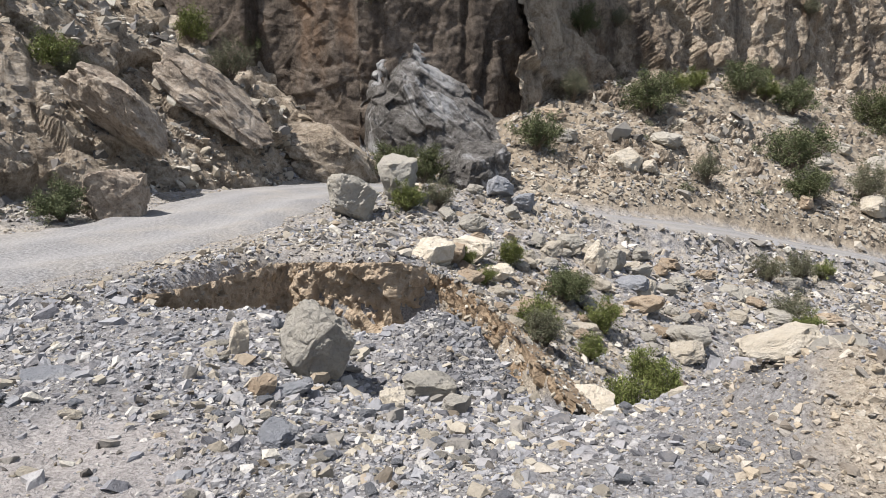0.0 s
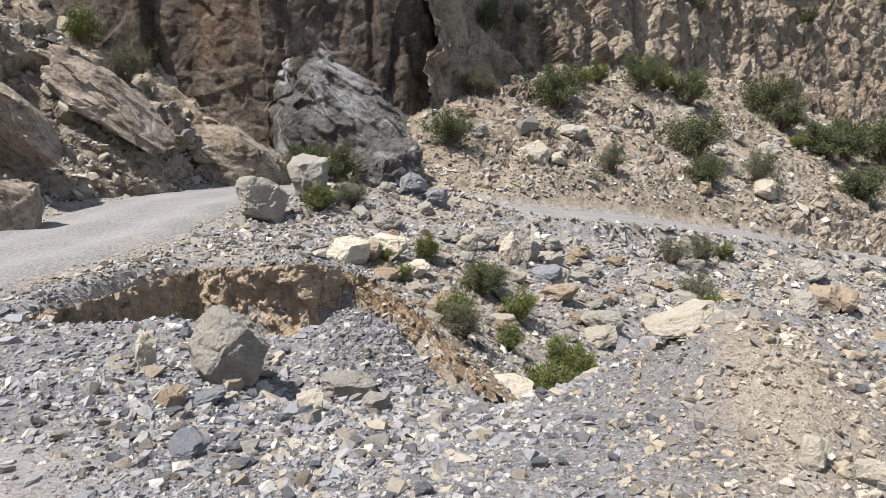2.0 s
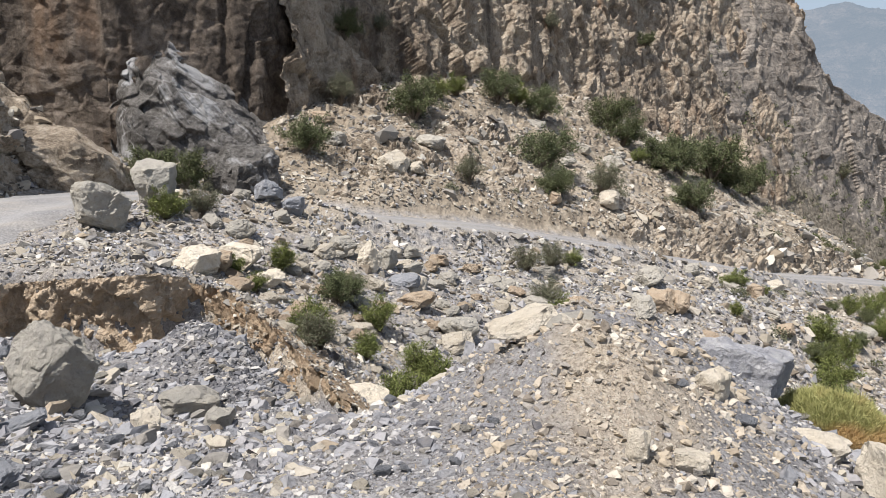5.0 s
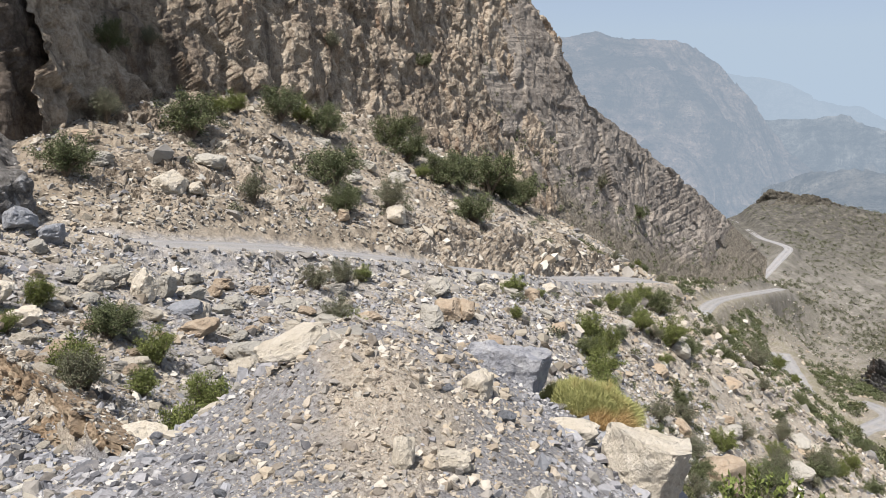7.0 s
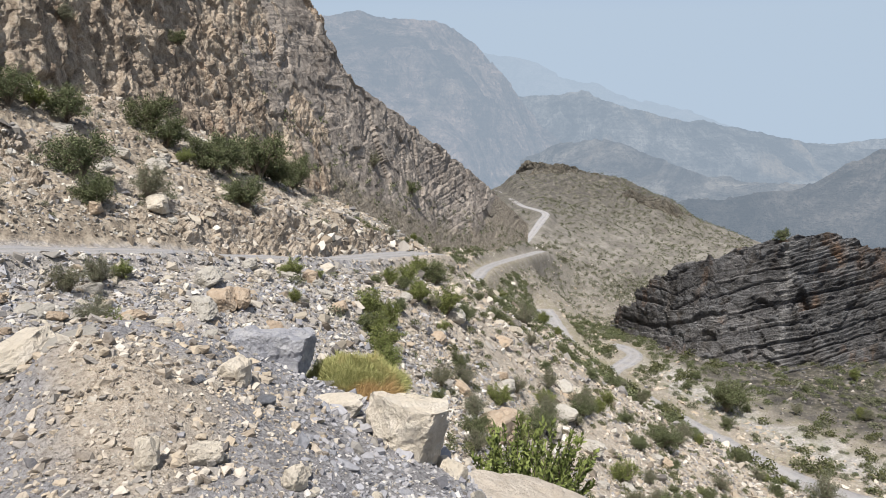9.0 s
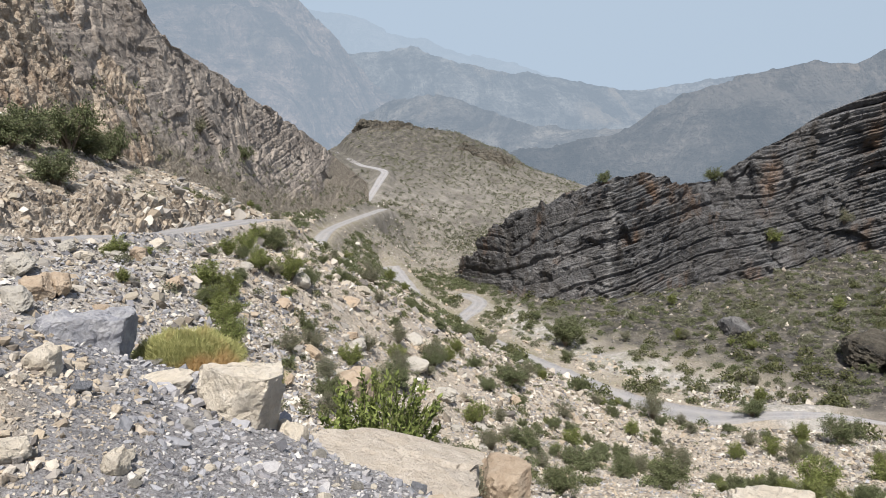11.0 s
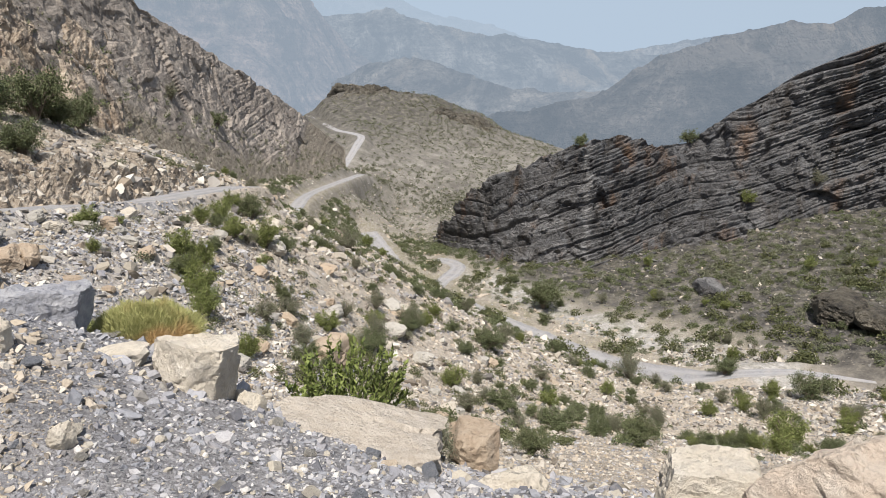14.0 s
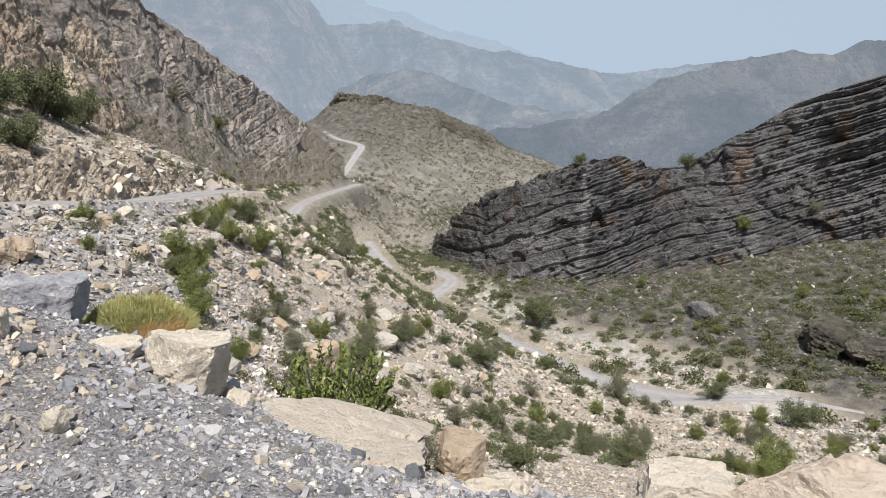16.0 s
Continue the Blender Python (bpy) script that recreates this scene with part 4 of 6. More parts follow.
cliff("outcrop_crest", rise((8, 30, -3.8), (10.5, 30.6, -3.4), (13.5, 31.5, -3.0)), rise((8, 31.5, -2.2), (10.5, 32.4, -1.2), (13.5, 33.2, -0.9)), 80, 40, M_CRAG, "tan broken rock below the cliff", craggy(0.8, 0.35, 260), back=2, category="rock", crisp=True, sink=0.6)

cliff("outcrop_bench", rise((20.5, 33.5, -8.2), (24, 35, -8.0), (28, 38, -7.8), (32, 42, -7.2)), rise((20.5, 36, -5.2), (24, 38.5, -4.2), (27, 41, -4.6), (30, 44, -4.4), (32, 45.5, -5.6)), 200, 70, M_CRAG, "grey-tan bedrock bench breaking out of the slope", craggy(1.2, 0.5, 280, grain=FOLDS), back=4, category="rock", crisp=True, sink=0.6)
cliff("outcrop_step", rise((31, 39, -9.6), (35, 43, -9.8), (39, 50, -9.6), (42.5, 58, -9.6)), rise((31, 41, -8.2), (34, 45, -7.4), (37, 49.5, -7.2), (40, 55, -7.8), (42.5, 60, -8.6)), 220, 60, M_CRAG, "broken tan rock step below the cliff", craggy(1.3, 0.5, 285), back=4, category="rock", crisp=True, sink=0.6)
cliff("outcrop_shoulder", rise((21, 27.2, -9.6), (24.5, 28.6, -10.2), (28, 30, -10.6)), rise((21, 29.4, -7.4), (24.5, 31, -7.2), (28, 32, -8.4)), 140, 60, M_CRAG, "fractured tan rock above the road", craggy(0.8, 0.36, 290), back=3, category="rock", crisp=True, sink=0.6)


def build_bedrock():
    """Broken rock that crops out of the soil between the road and the cliff's foot."""
    na, nr = 440, 200
    az = np.radians(np.linspace(7.5, 47, na))
    low = np.interp(az, *ROAD_WAY) + 1.55
    high = np.interp(az, np.arctan2(CLIFF_FOOT[:, 0], CLIFF_FOOT[:, 1]), np.hypot(CLIFF_FOOT[:, 0], CLIFF_FOOT[:, 1])) + 2.0
    t = np.linspace(0, 1, nr)
    r = low[:, None] + (high - low)[:, None] * t[None]
    xy = np.stack([np.sin(az)[:, None] * r, np.cos(az)[:, None] * r], 2)
    g = np.concatenate([xy, land(xy.reshape(-1, 2), False)[0].reshape(na, nr, 1)], 2)
    n = np.cross(np.gradient(g, axis=1), np.gradient(g, axis=0))
    n *= np.sign(n[..., 2:]) / (np.linalg.norm(n, axis=2)[..., None] + 1e-9)
    p = g.reshape(-1, 3)
    folded, blocky = craggy(1.1, 0.42, 295, grain=FOLDS), craggy(2.2, 0.5, 297)
    d = 0.6 * folded(p, None, None) + 0.7 * blocky(p, None, None) + 0.5 * fbm(p * 0.13, 3, 299) - 0.12 - np.tile(0.25 * smooth(0.04, 0.0, t) + 0.7 * smooth(0.95, 1.0, t), na)
    d = soften(d, na, nr, 1)
    me = mesh_from("bedrock", p + n.reshape(-1, 3) * d[:, None], grid_faces(na, nr), shade=False)
    me.materials.append(M_CRAG)
    FACES["bedrock"] = (p + n.reshape(-1, 3) * d[:, None]).reshape(na, nr, 3)
    return tagged(new("bedrock", me), "broken tan bedrock cropping out of the slope above the road", "rock", kind="structure")


build_bedrock()


# ---- distant ranges ----
def far_range(name, ridge, base_z, seed, material, label, height_noise):
    """A far range of mountains: a ridge line with flanks cut by gullies."""
    nu, nv = 420, 130
    top = along(ridge, nu)
    out = -top[:, :2] / np.linalg.norm(top[:, :2], axis=1)[:, None]
    v = np.linspace(-0.5, 1, nv)
    drop = (top[:, 2] - base_z)
    p = np.empty((nu, nv, 3))
    p[..., :2] = top[:, None, :2] + out[:, None] * (np.abs(v)[None] * np.sign(v)[None] * drop[:, None] * 1.5)[..., None]
    p[..., 2] = top[:, None, 2] - drop[:, None] * (np.abs(v)[None] ** 0.85)
    flat = p.reshape(-1, 3)
    fade = np.tile(0.36 + 0.64 * np.clip(np.abs(v) * 4, 0, 1), nu)
    flat[:, 2] += height_noise * fade * (1.7 * fbm(flat * np.array([1, 1, 0]) / (height_noise * 6), 8, seed, ridge=True, gain=0.6) + 0.5 * (hash3(np.floor(flat[:, 2] / height_noise * 1.3), flat[:, 2] * 0, flat[:, 2] * 0, seed) - 0.5))
    me = mesh_from(name, flat, grid_faces(nu, nv))
    me.materials.append(material)
    return tagged(new(name, me), label, "mountains", kind="structure")


# haze colour that the far ranges give off themselves, in place of real air
HAZE_GLOW = (0.305, 0.37, 0.45)
far_range("backdrop_range_side", rise((62, 690, -13.5), (67, 690, -10.4), (71.2, 690, -8.9), (74.7, 690, -8.0), (78.2, 690, -7.0), (81.4, 690, -4.9), (84.9, 690, -3.6), (87.6, 690, -3.0), (89.8, 690, -2.7), (91.9, 690, -2.0), (94.3, 690, -2.2), (95.6, 690, -1.6), (97.4, 690, -1.1), (104, 760, -1.6), (112, 800, -1)), -170, 301, far_material("range_near", (0.085, 0.074, 0.062), HAZE_GLOW, 0.40),
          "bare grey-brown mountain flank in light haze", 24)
far_range("backdrop_range_big", rise((34, 900, 4.2), (43, 900, 4.7), (45.7, 900, 5.0), (48, 920, 4.5), (50.5, 940, 4.3), (52.9, 960, 3.5), (54.6, 980, 2.7), (57.9, 1020, -0.5), (60, 1050, -3), (64, 1080, -6)), -260, 311, far_material("range_hazy", (0.21, 0.155, 0.125), HAZE_GLOW, 0.62),
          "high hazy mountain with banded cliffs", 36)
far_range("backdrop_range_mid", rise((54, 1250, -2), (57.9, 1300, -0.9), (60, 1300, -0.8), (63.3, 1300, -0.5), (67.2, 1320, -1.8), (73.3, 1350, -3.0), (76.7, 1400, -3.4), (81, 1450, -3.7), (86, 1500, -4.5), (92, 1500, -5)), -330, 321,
          far_material("range_hazier", (0.16, 0.15, 0.135), HAZE_GLOW, 0.62), "hazy grey mountain range across the valley", 38)
far_range("backdrop_range_low", rise((58, 900, -5.6), (61, 850, -4.3), (64, 840, -4.0), (67, 830, -5.0), (71, 800, -6.2), (76, 820, -6.9), (82, 860, -7.0)), -240, 331, far_material("range_low", (0.17, 0.15, 0.125), HAZE_GLOW, 0.5), "low hazy hills on the valley floor", 26)
far_range("backdrop_range_last", rise((76, 2600, -3.6), (81, 2600, -3.5), (84.9, 2600, -2.8), (88.4, 2650, -2.4), (92.7, 2300, -1.8), (94.5, 2300, -2.1), (98, 2300, -1.1), (106, 2300, -0.5)), -560, 341, far_material("range_last", (0.16, 0.15, 0.14), HAZE_GLOW, 0.64),
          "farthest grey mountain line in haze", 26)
far_range("backdrop_range_faint", rise((40, 3300, 3.5), (52, 3300, 2.9), (56, 3400, 2.6), (60, 3400, 1.2), (66, 3500, -0.6), (72, 3500, -2.2), (80, 3600, -4.2), (92, 3700, -6.5)), -720, 351, far_material("range_faint", (0.16, 0.15, 0.14), HAZE_GLOW, 0.93), "faint mountain almost lost in haze", 75)


def rubbly(seed):
    """Crumbling earth full of stones."""
    lumps, stones = craggy(0.55, 0.13, seed), craggy(0.13, 0.05, seed + 5)
    return lambda p, u, v: lumps(p, u, v) + stones(p, u, v) + 0.10 * smooth(0.75, 1.0, v)


# ---- the washed-out bank under the road ----
cliff("bank_earth", line((-25.5, 9.0, -1.8), (-23, 9.0, -2.1), (-17.5, 9.7, -2.5), (-13.3, 10.6, -2.8), (-8.9, 10.0, -2.8), (-4.3, 9.55, -2.8), (-2.0, 10.0, -2.8)),
      line((-25.5, 9.1, -0.95), (-23, 9.08, -0.9), (-17.5, 9.78, -0.94), (-13.3, 10.75, -1.06), (-8.9, 10.2, -0.94), (-4.3, 9.75, -0.84), (-2.0, 10.3, -1.1)), 330, 90, M_EARTH,
      "washed-out bank of tan earth under the road edge", rubbly(210), back=0.5, category="bank", crisp=True, sink=0.3)
cliff("bank_orange", line((-3, 10.0, -2.8), (0, 9.5, -2.8), (4.5, 8.4, -2.8), (7.5, 7.3, -2.8), (11.5, 6.5, -2.8)), line((-3, 10.6, -1.15), (1.5, 10.2, -1.3), (4.5, 9.3, -1.45), (7.5, 8.2, -1.58), (11.5, 7.2, -1.75)), 260, 80, M_ORANGE,
      "crumbling bank of orange-brown earth in the gully", rubbly(220), back=0.7, category="bank", crisp=True, sink=0.3)


# ---- rocks ----
def part(name, me, material, parent, label=""):
    """One mesh object under a thing or a part."""
    if not me.materials:
        me.materials.append(material)
    ob = new(name, me)
    ob.parent = parent
    return tagged(ob, label)


def sphere_mesh(level):
    bm = bmesh.new()
    bmesh.ops.create_icosphere(bm, subdivisions=level, radius=1)
    v = np.array([p.co[:] for p in bm.verts])
    f = np.array([[q.index for q in p.verts] for p in bm.faces])
    bm.free()
    return v, f


BALLS = {k: sphere_mesh(k) for k in (2, 4, 5)}


def rock_shape(seed, size, level=4, cuts=14, rough=0.03, box=0.3):
    """A broken block: a ball cut by flat planes, squared up and roughened, standing on z = 0."""
    rnd = np.random.default_rng(seed)
    v, f = BALLS[level]
    even = v.copy()
    p = 2 + 9 * box
    v = v / ((np.abs(v) ** p).sum(1) ** (1 / p))[:, None]
    for _ in range(cuts):
        n = rnd.normal(size=3)
        n /= np.linalg.norm(n)
        d = v @ n
        limit = rnd.uniform(0.62, 0.88) * d.max()
        v = v - np.clip(d - limit, 0, None)[:, None] * n
    one = cells(even * 1.9 + seed * 0.37, seed)
    two = cells(even * 5.0 + seed * 0.61, seed + 3)
    v = v * (1 + 0.11 * one[3] + 0.02 * (one[2] - 0.5) + 0.04 * two[3] if level > 2 else 1 + 0.2 * one[3])[:, None]
    v = v + (rough * fbm(v * 2.2 + seed, 4, seed, ridge=True) + rough * 0.6 * fbm(v * 6 + seed, 3, seed + 2))[:, None] * v
    v = v / np.ptp(v, axis=0) * np.array(size)
    v[:, 2] -= v[:, 2].min()
    return v, f


def boulder(name, label, az, r, size, material, seed, turn=0, tip=0, lean=0, sink=0.12, level=4, cuts=14, rough=0.03, z=None, category="boulder", box=0.45, taper=0.0):
    v, f = rock_shape(seed, size, level, cuts, rough, box)
    v[:, :2] *= (1 - taper * (1 - v[:, 2:] / size[2]))
    me = mesh_from(name, v, f, shade=False)
    me.materials.append(material)
    x, y = r * math.sin(radians(az)), r * math.cos(radians(az))
    low = ground_at(x, y) if z is None else z
    ob = tagged(new(name, me), label, category)
    ob.matrix_world = pose(x, y, low - sink * size[2], tip, lean, turn)
    return ob


def on_face(name, az, el):
    """The place of a rock face that is seen at that bearing and angle of sight."""
    p = FACES[name].reshape(-1, 3)
    d = np.hypot(p[:, 0], p[:, 1])
    off = np.hypot(np.degrees(np.arctan2(p[:, 0], p[:, 1])) - az, np.degrees(np.arctan2(p[:, 2] - EYE, d)) - el)
    near = np.argsort(off)[:12]
    return p[near[np.argmin(d[near])]]


def ledges_of(name, count, seed):
    """Places on a rock face where a stone can lie: the flatter spots."""
    g = FACES[name]
    a, b = np.gradient(g, axis=0), np.gradient(g, axis=1)
    n = np.cross(a, b)
    up = np.abs(n[..., 2]) / (np.linalg.norm(n, axis=2) + 1e-9)
    flat = g[up > 0.62]
    return flat[np.random.default_rng(seed).integers(0, len(flat), count)]


def shard_sets():
    """Shapes of small broken stones: 0 splinters, 1 angular lumps, 2 flat flakes. For each, places and corners."""
    rnd = np.random.default_rng(61)
    splinter = np.array([[1, 0, 0], [-1, 0, 0], [0, 1, 0], [0, -1, 0], [0, 0, 1], [0, 0, -1]], float)
    corners = np.array([[0, 2, 4], [2, 1, 4], [1, 3, 4], [3, 0, 4], [2, 0, 5], [1, 2, 5], [3, 1, 5], [0, 3, 5]])
    sets = {0: (splinter[None] + rnd.uniform(-0.45, 0.45, (30, 6, 3)), np.repeat(corners[None], 30, 0))}
    verts, tris = [], []
    while len(verts) < 30:
        p = rnd.normal(size=(10, 3))
        p /= np.linalg.norm(p, axis=1)[:, None]
        p = np.sign(p) * np.abs(p) ** 0.75
        bm = bmesh.new()
        for q in p:
            bm.verts.new(q)
        bm.verts.ensure_lookup_table()
        bmesh.ops.convex_hull(bm, input=bm.verts)
        bm.verts.index_update()
        f = [[q.index for q in face.verts] for face in bm.faces]
        p = np.array([q.co[:] for q in bm.verts])
        bm.free()
        if len(f) == 16 and len(p) == 10:
            verts.append(p), tris.append(f)
    sets[1] = (np.array(verts), np.array(tris))
    flakes, ring = [], np.arange(5)
    for _ in range(30):
        a = (ring + rnd.uniform(-0.32, 0.32, 5)) / 5 * 2 * math.pi
        r = rnd.uniform(0.6, 1.1, 5)
        low = np.column_stack([np.cos(a) * r, np.sin(a) * r, np.full(5, -1.0) + rnd.uniform(-0.2, 0.2, 5)])
        top = low * np.array([1, 1, 0]) * rnd.uniform(0.66, 1.02, (5, 1)) + np.column_stack([rnd.normal(0, 0.06, 5), rnd.normal(0, 0.06, 5), 0.8 + rnd.uniform(-0.5, 0.3, 5)])
        flakes.append(np.concatenate([low, top]))
    nxt = (ring + 1) % 5
    f = np.concatenate([np.column_stack([ring, nxt, nxt + 5]), np.column_stack([ring, nxt + 5, ring + 5]), [[5, 6, 7], [5, 7, 8], [5, 8, 9], [0, 2, 1], [0, 3, 2], [0, 4, 3]]])
    sets[2] = (np.array(flakes), np.repeat(f[None], 30, 0))
    return sets


SHARDS = shard_sets()


def scatter(name, label, count, az, r, size, material, seed, flat, keep=None, level=0, power=2.2, spots=None):
    """Loose stones strewn over the ground, joined: mostly small, a few large. size: least and most, as shares of the distance or in metres."""
    rnd = np.random.default_rng(seed)
    a = np.radians(rnd.uniform(az[0], az[1], count))
    d = np.exp(rnd.uniform(math.log(r[0]), math.log(r[1]), count))
    xy = np.column_stack([np.sin(a) * d, np.cos(a) * d])
    if keep is not None:
        ok = rnd.random(count) < keep(xy, np.degrees(a), d)
        xy, d = xy[ok], d[ok]
    if spots is None:
        z, on_road = land(xy)
    else:
        xy, z, on_road, d = spots[:, :2], spots[:, 2], np.zeros(len(spots)), np.hypot(spots[:, 0], spots[:, 1])
    n = len(xy)
    s = size[0] * (1 - rnd.random(n) * (1 - (size[0] / size[1]) ** power)) ** (-1 / power)
    s = s * d
    s = np.where(on_road > 0.5, s * np.where(d < 25, 0.35, 0.12), s)
    base, faces = SHARDS[level]
    own = rnd.integers(0, len(base), n)
    k = base.shape[1]
    v = base[own] * (1 + rnd.uniform(-0.18, 0.18, (n, k, 3)))
    v = v * np.stack([rnd.uniform(0.8, 1.4, n), rnd.uniform(0.55, 1.0, n), rnd.uniform(flat[0], flat[1], n)], 1)[:, None]
    ang = np.stack([rnd.normal(0, 0.33, n), rnd.normal(0, 0.33, n), rnd.uniform(0, 6.283, n)], 1)
    cx, sx, cy, sy, cz, sz = np.cos(ang[:, 0]), np.sin(ang[:, 0]), np.cos(ang[:, 1]), np.sin(ang[:, 1]), np.cos(ang[:, 2]), np.sin(ang[:, 2])
    rx = np.zeros((n, 3, 3)); rx[:, 0, 0] = 1; rx[:, 1, 1] = cx; rx[:, 1, 2] = -sx; rx[:, 2, 1] = sx; rx[:, 2, 2] = cx
    ry = np.zeros((n, 3, 3)); ry[:, 1, 1] = 1; ry[:, 0, 0] = cy; ry[:, 0, 2] = sy; ry[:, 2, 0] = -sy; ry[:, 2, 2] = cy
    rz = np.zeros((n, 3, 3)); rz[:, 2, 2] = 1; rz[:, 0, 0] = cz; rz[:, 0, 1] = -sz; rz[:, 1, 0] = sz; rz[:, 1, 1] = cz
    v = np.einsum("nij,nkj->nki", rz @ ry @ rx, v) * (s / 2)[:, None, None]
    v = v + np.column_stack([xy, z + s * 0.08])[:, None]
    f = (faces[own] + (np.arange(n) * k)[:, None, None]).reshape(-1, 3)
    me = mesh_from(name, v.reshape(-1, 3), f, shade=False)
    me.materials.append(material)
    return tagged(new(name, me), label, "stones", kind="stuff")


# ---- plants ----
def tubes(paths, radii, sides=5):
    """Tapered stems along paths (lists of places), as one mesh's arrays."""
    verts, faces, at = [], [], 0
    for pts, rad in zip(paths, radii):
        pts = np.asarray(pts)
        m = len(pts)
        way = np.gradient(pts, axis=0)
        way /= np.linalg.norm(way, axis=1)[:, None] + 1e-9
        a = np.cross(way, [0.31, 0.83, 0.47])
        a /= np.linalg.norm(a, axis=1)[:, None] + 1e-9
        b = np.cross(way, a)
        t = np.linspace(0, 2 * math.pi, sides, endpoint=False)
        rr = np.linspace(rad, rad * 0.25, m)[:, None, None]
        ring = pts[:, None] + rr * (a[:, None] * np.cos(t)[None, :, None] + b[:, None] * np.sin(t)[None, :, None])
        verts.append(ring.reshape(-1, 3))
        for i in range(m - 1):
            for j in range(sides):
                k = (j + 1) % sides
                faces.append([at + i * sides + j, at + i * sides + k, at + (i + 1) * sides + k, at + (i + 1) * sides + j])
        at += m * sides
    return np.concatenate(verts), np.array(faces)


def leaves(places, ways, length, width, rnd, bend=0.25):
    """Small bent leaf blades (two quads each) at the places, pointing the given ways."""
    n = len(places)
    ways = ways / (np.linalg.norm(ways, axis=1)[:, None] + 1e-9)
    side = np.cross(ways, rnd.normal(size=(n, 3)))
    side /= np.linalg.norm(side, axis=1)[:, None] + 1e-9
    up = np.cross(side, ways)
    ln = (length * rnd.uniform(0.6, 1.3, n))[:, None]
    wd = (width * rnd.uniform(0.7, 1.3, n))[:, None] / 2
    mid = places + ways * ln * 0.5 + up * ln * bend * 0.4
    end = places + ways * ln
    v = np.stack([places - side * wd * 0.4, places + side * wd * 0.4, mid - side * wd, mid + side * wd, end - side * wd * 0.25, end + side * wd * 0.25], 1)
    f = np.array([[0, 1, 3, 2], [2, 3, 5, 4]])
    return v.reshape(-1, 3), (f[None] + (np.arange(n) * 6)[:, None, None]).reshape(-1, 4)


def shrub(name, label, seed, leaf_mat, size=(1.0, 0.8), stems=16, sprays=46, per=16, leaf=(0.075, 0.04), spread=0.9, open_=0.3, stiff=False, category="shrub", group=""):
    """A desert shrub 1 m or so across: bare stems from one root, forked into sprays of small leaves, with gaps between."""
    rnd = np.random.default_rng(seed)
    root = tagged(new(name), label, category, group)
    half, high = size[0] / 2, size[1]
    paths, radii, tips = [], [], []
    for k in range(stems):
        a = rnd.uniform(0, 6.283)
        out = math.sqrt(rnd.uniform(0.02, 1)) * spread
        h = rnd.uniform(0.5, 1.0) * (1 - 0.45 * out ** 2)
        tip = np.array([math.cos(a) * out * half, math.sin(a) * out * half, h * high])
        bow = np.array([0, 0, (0.0 if stiff else 0.16) * high * out])
        t = np.linspace(0, 1, 6)[:, None]
        pts = t * tip + 4 * t * (1 - t) * bow + rnd.normal(0, 0.02, (6, 3)) * t
        paths.append(pts), radii.append(rnd.uniform(0.010, 0.022) * max(size))
        tips.append((pts, tip))
    ends, ways = [], []
    for k in range(sprays):
        pts, tip = tips[k % stems]
        s = pts[int(rnd.integers(2, 6))]
        way = tip / (np.linalg.norm(tip) + 1e-9) * 0.6 + rnd.normal(0, 0.55, 3) + np.array([0, 0, 0.45 if stiff else 0.2])
        way /= np.linalg.norm(way)
        length = rnd.uniform(0.14, 0.34) * max(size)
        e = s + way * length
        e[2] = max(e[2], 0.05 * high)
        paths.append(np.stack([s, (s + e) / 2 + rnd.normal(0, 0.015, 3), e])), radii.append(0.006 * max(size))
        t = rnd.uniform(0.15, 1.05, per)[:, None]
        ends.append(s + (e - s) * t + rnd.normal(0, open_ * 0.13 * max(size), (per, 3)))
        ways.append(way[None] * (1.2 if stiff else 0.5) + rnd.normal(0, 0.5 if stiff else 0.8, (per, 3)))
    v, f = tubes(paths, radii, 4)
    part("branchwork", mesh_from("branchwork", v, f), M_WOOD, root, "thin bare grey-brown stems")
    v, f = leaves(np.concatenate(ends), np.concatenate(ways), leaf[0], leaf[1], rnd)
    v[:, 2] = np.maximum(v[:, 2], 0.0)
    part("crown", mesh_from("crown", v, f), leaf_mat, root)
    return root


# ---- boulders ----
boulder("boulder", "pale tan-grey block at the road's broken edge", -7.7, 15.2, (1.25, 1.0, 1.0), M_GREYROCK, 3, turn=18, tip=-8, lean=14, level=5, cuts=10, box=0.5, taper=0.35)
boulder("boulder", "tan limestone boulder beside the road edge", -3.7, 16.6, (1.0, 0.9, 1.15), M_GREYROCK, 4, turn=60, cuts=18)
boulder("boulder", "upright grey limestone boulder on the shale scree", -11.2, 5.3, (0.62, 0.55, 0.60), M_GREYROCK, 72, turn=25, tip=4, lean=10, level=5, cuts=12, sink=0.04, taper=0.3, box=0.35)
boulder("stone_block", "small upright white limestone block on scree", -16.9, 5.45, (0.15, 0.12, 0.32), M_TANROCK, 6, turn=20, lean=5, cuts=8, box=0.7, category="stone")
boulder("boulder", "tan rock at the gully edge", -1.0, 12.4, (0.7, 0.6, 0.5), M_TANROCK, 7, turn=30)
boulder("boulder", "tan rock at the gully edge", 0.6, 12.9, (0.5, 0.5, 0.4), M_BROWNROCK, 8, turn=80)
boulder("boulder", "tan-grey rock above the gully", 2.6, 13.6, (0.85, 0.7, 0.55), M_TANROCK, 9, turn=140)
boulder("boulder", "flat tan rock above the gully", 4.6, 13.0, (0.5, 0.45, 0.3), M_TANROCK, 10, turn=10)
boulder("boulder", "dark split boulder beside the far road", 4.4, 18.3, (0.75, 0.7, 0.6), M_SHALEROCK, 11, turn=40, cuts=20, box=0.6)
boulder("boulder", "dark split boulder beside the far road", 6.3, 18.2, (0.65, 0.6, 0.5), M_SHALEROCK, 12, turn=95, cuts=20, box=0.6)
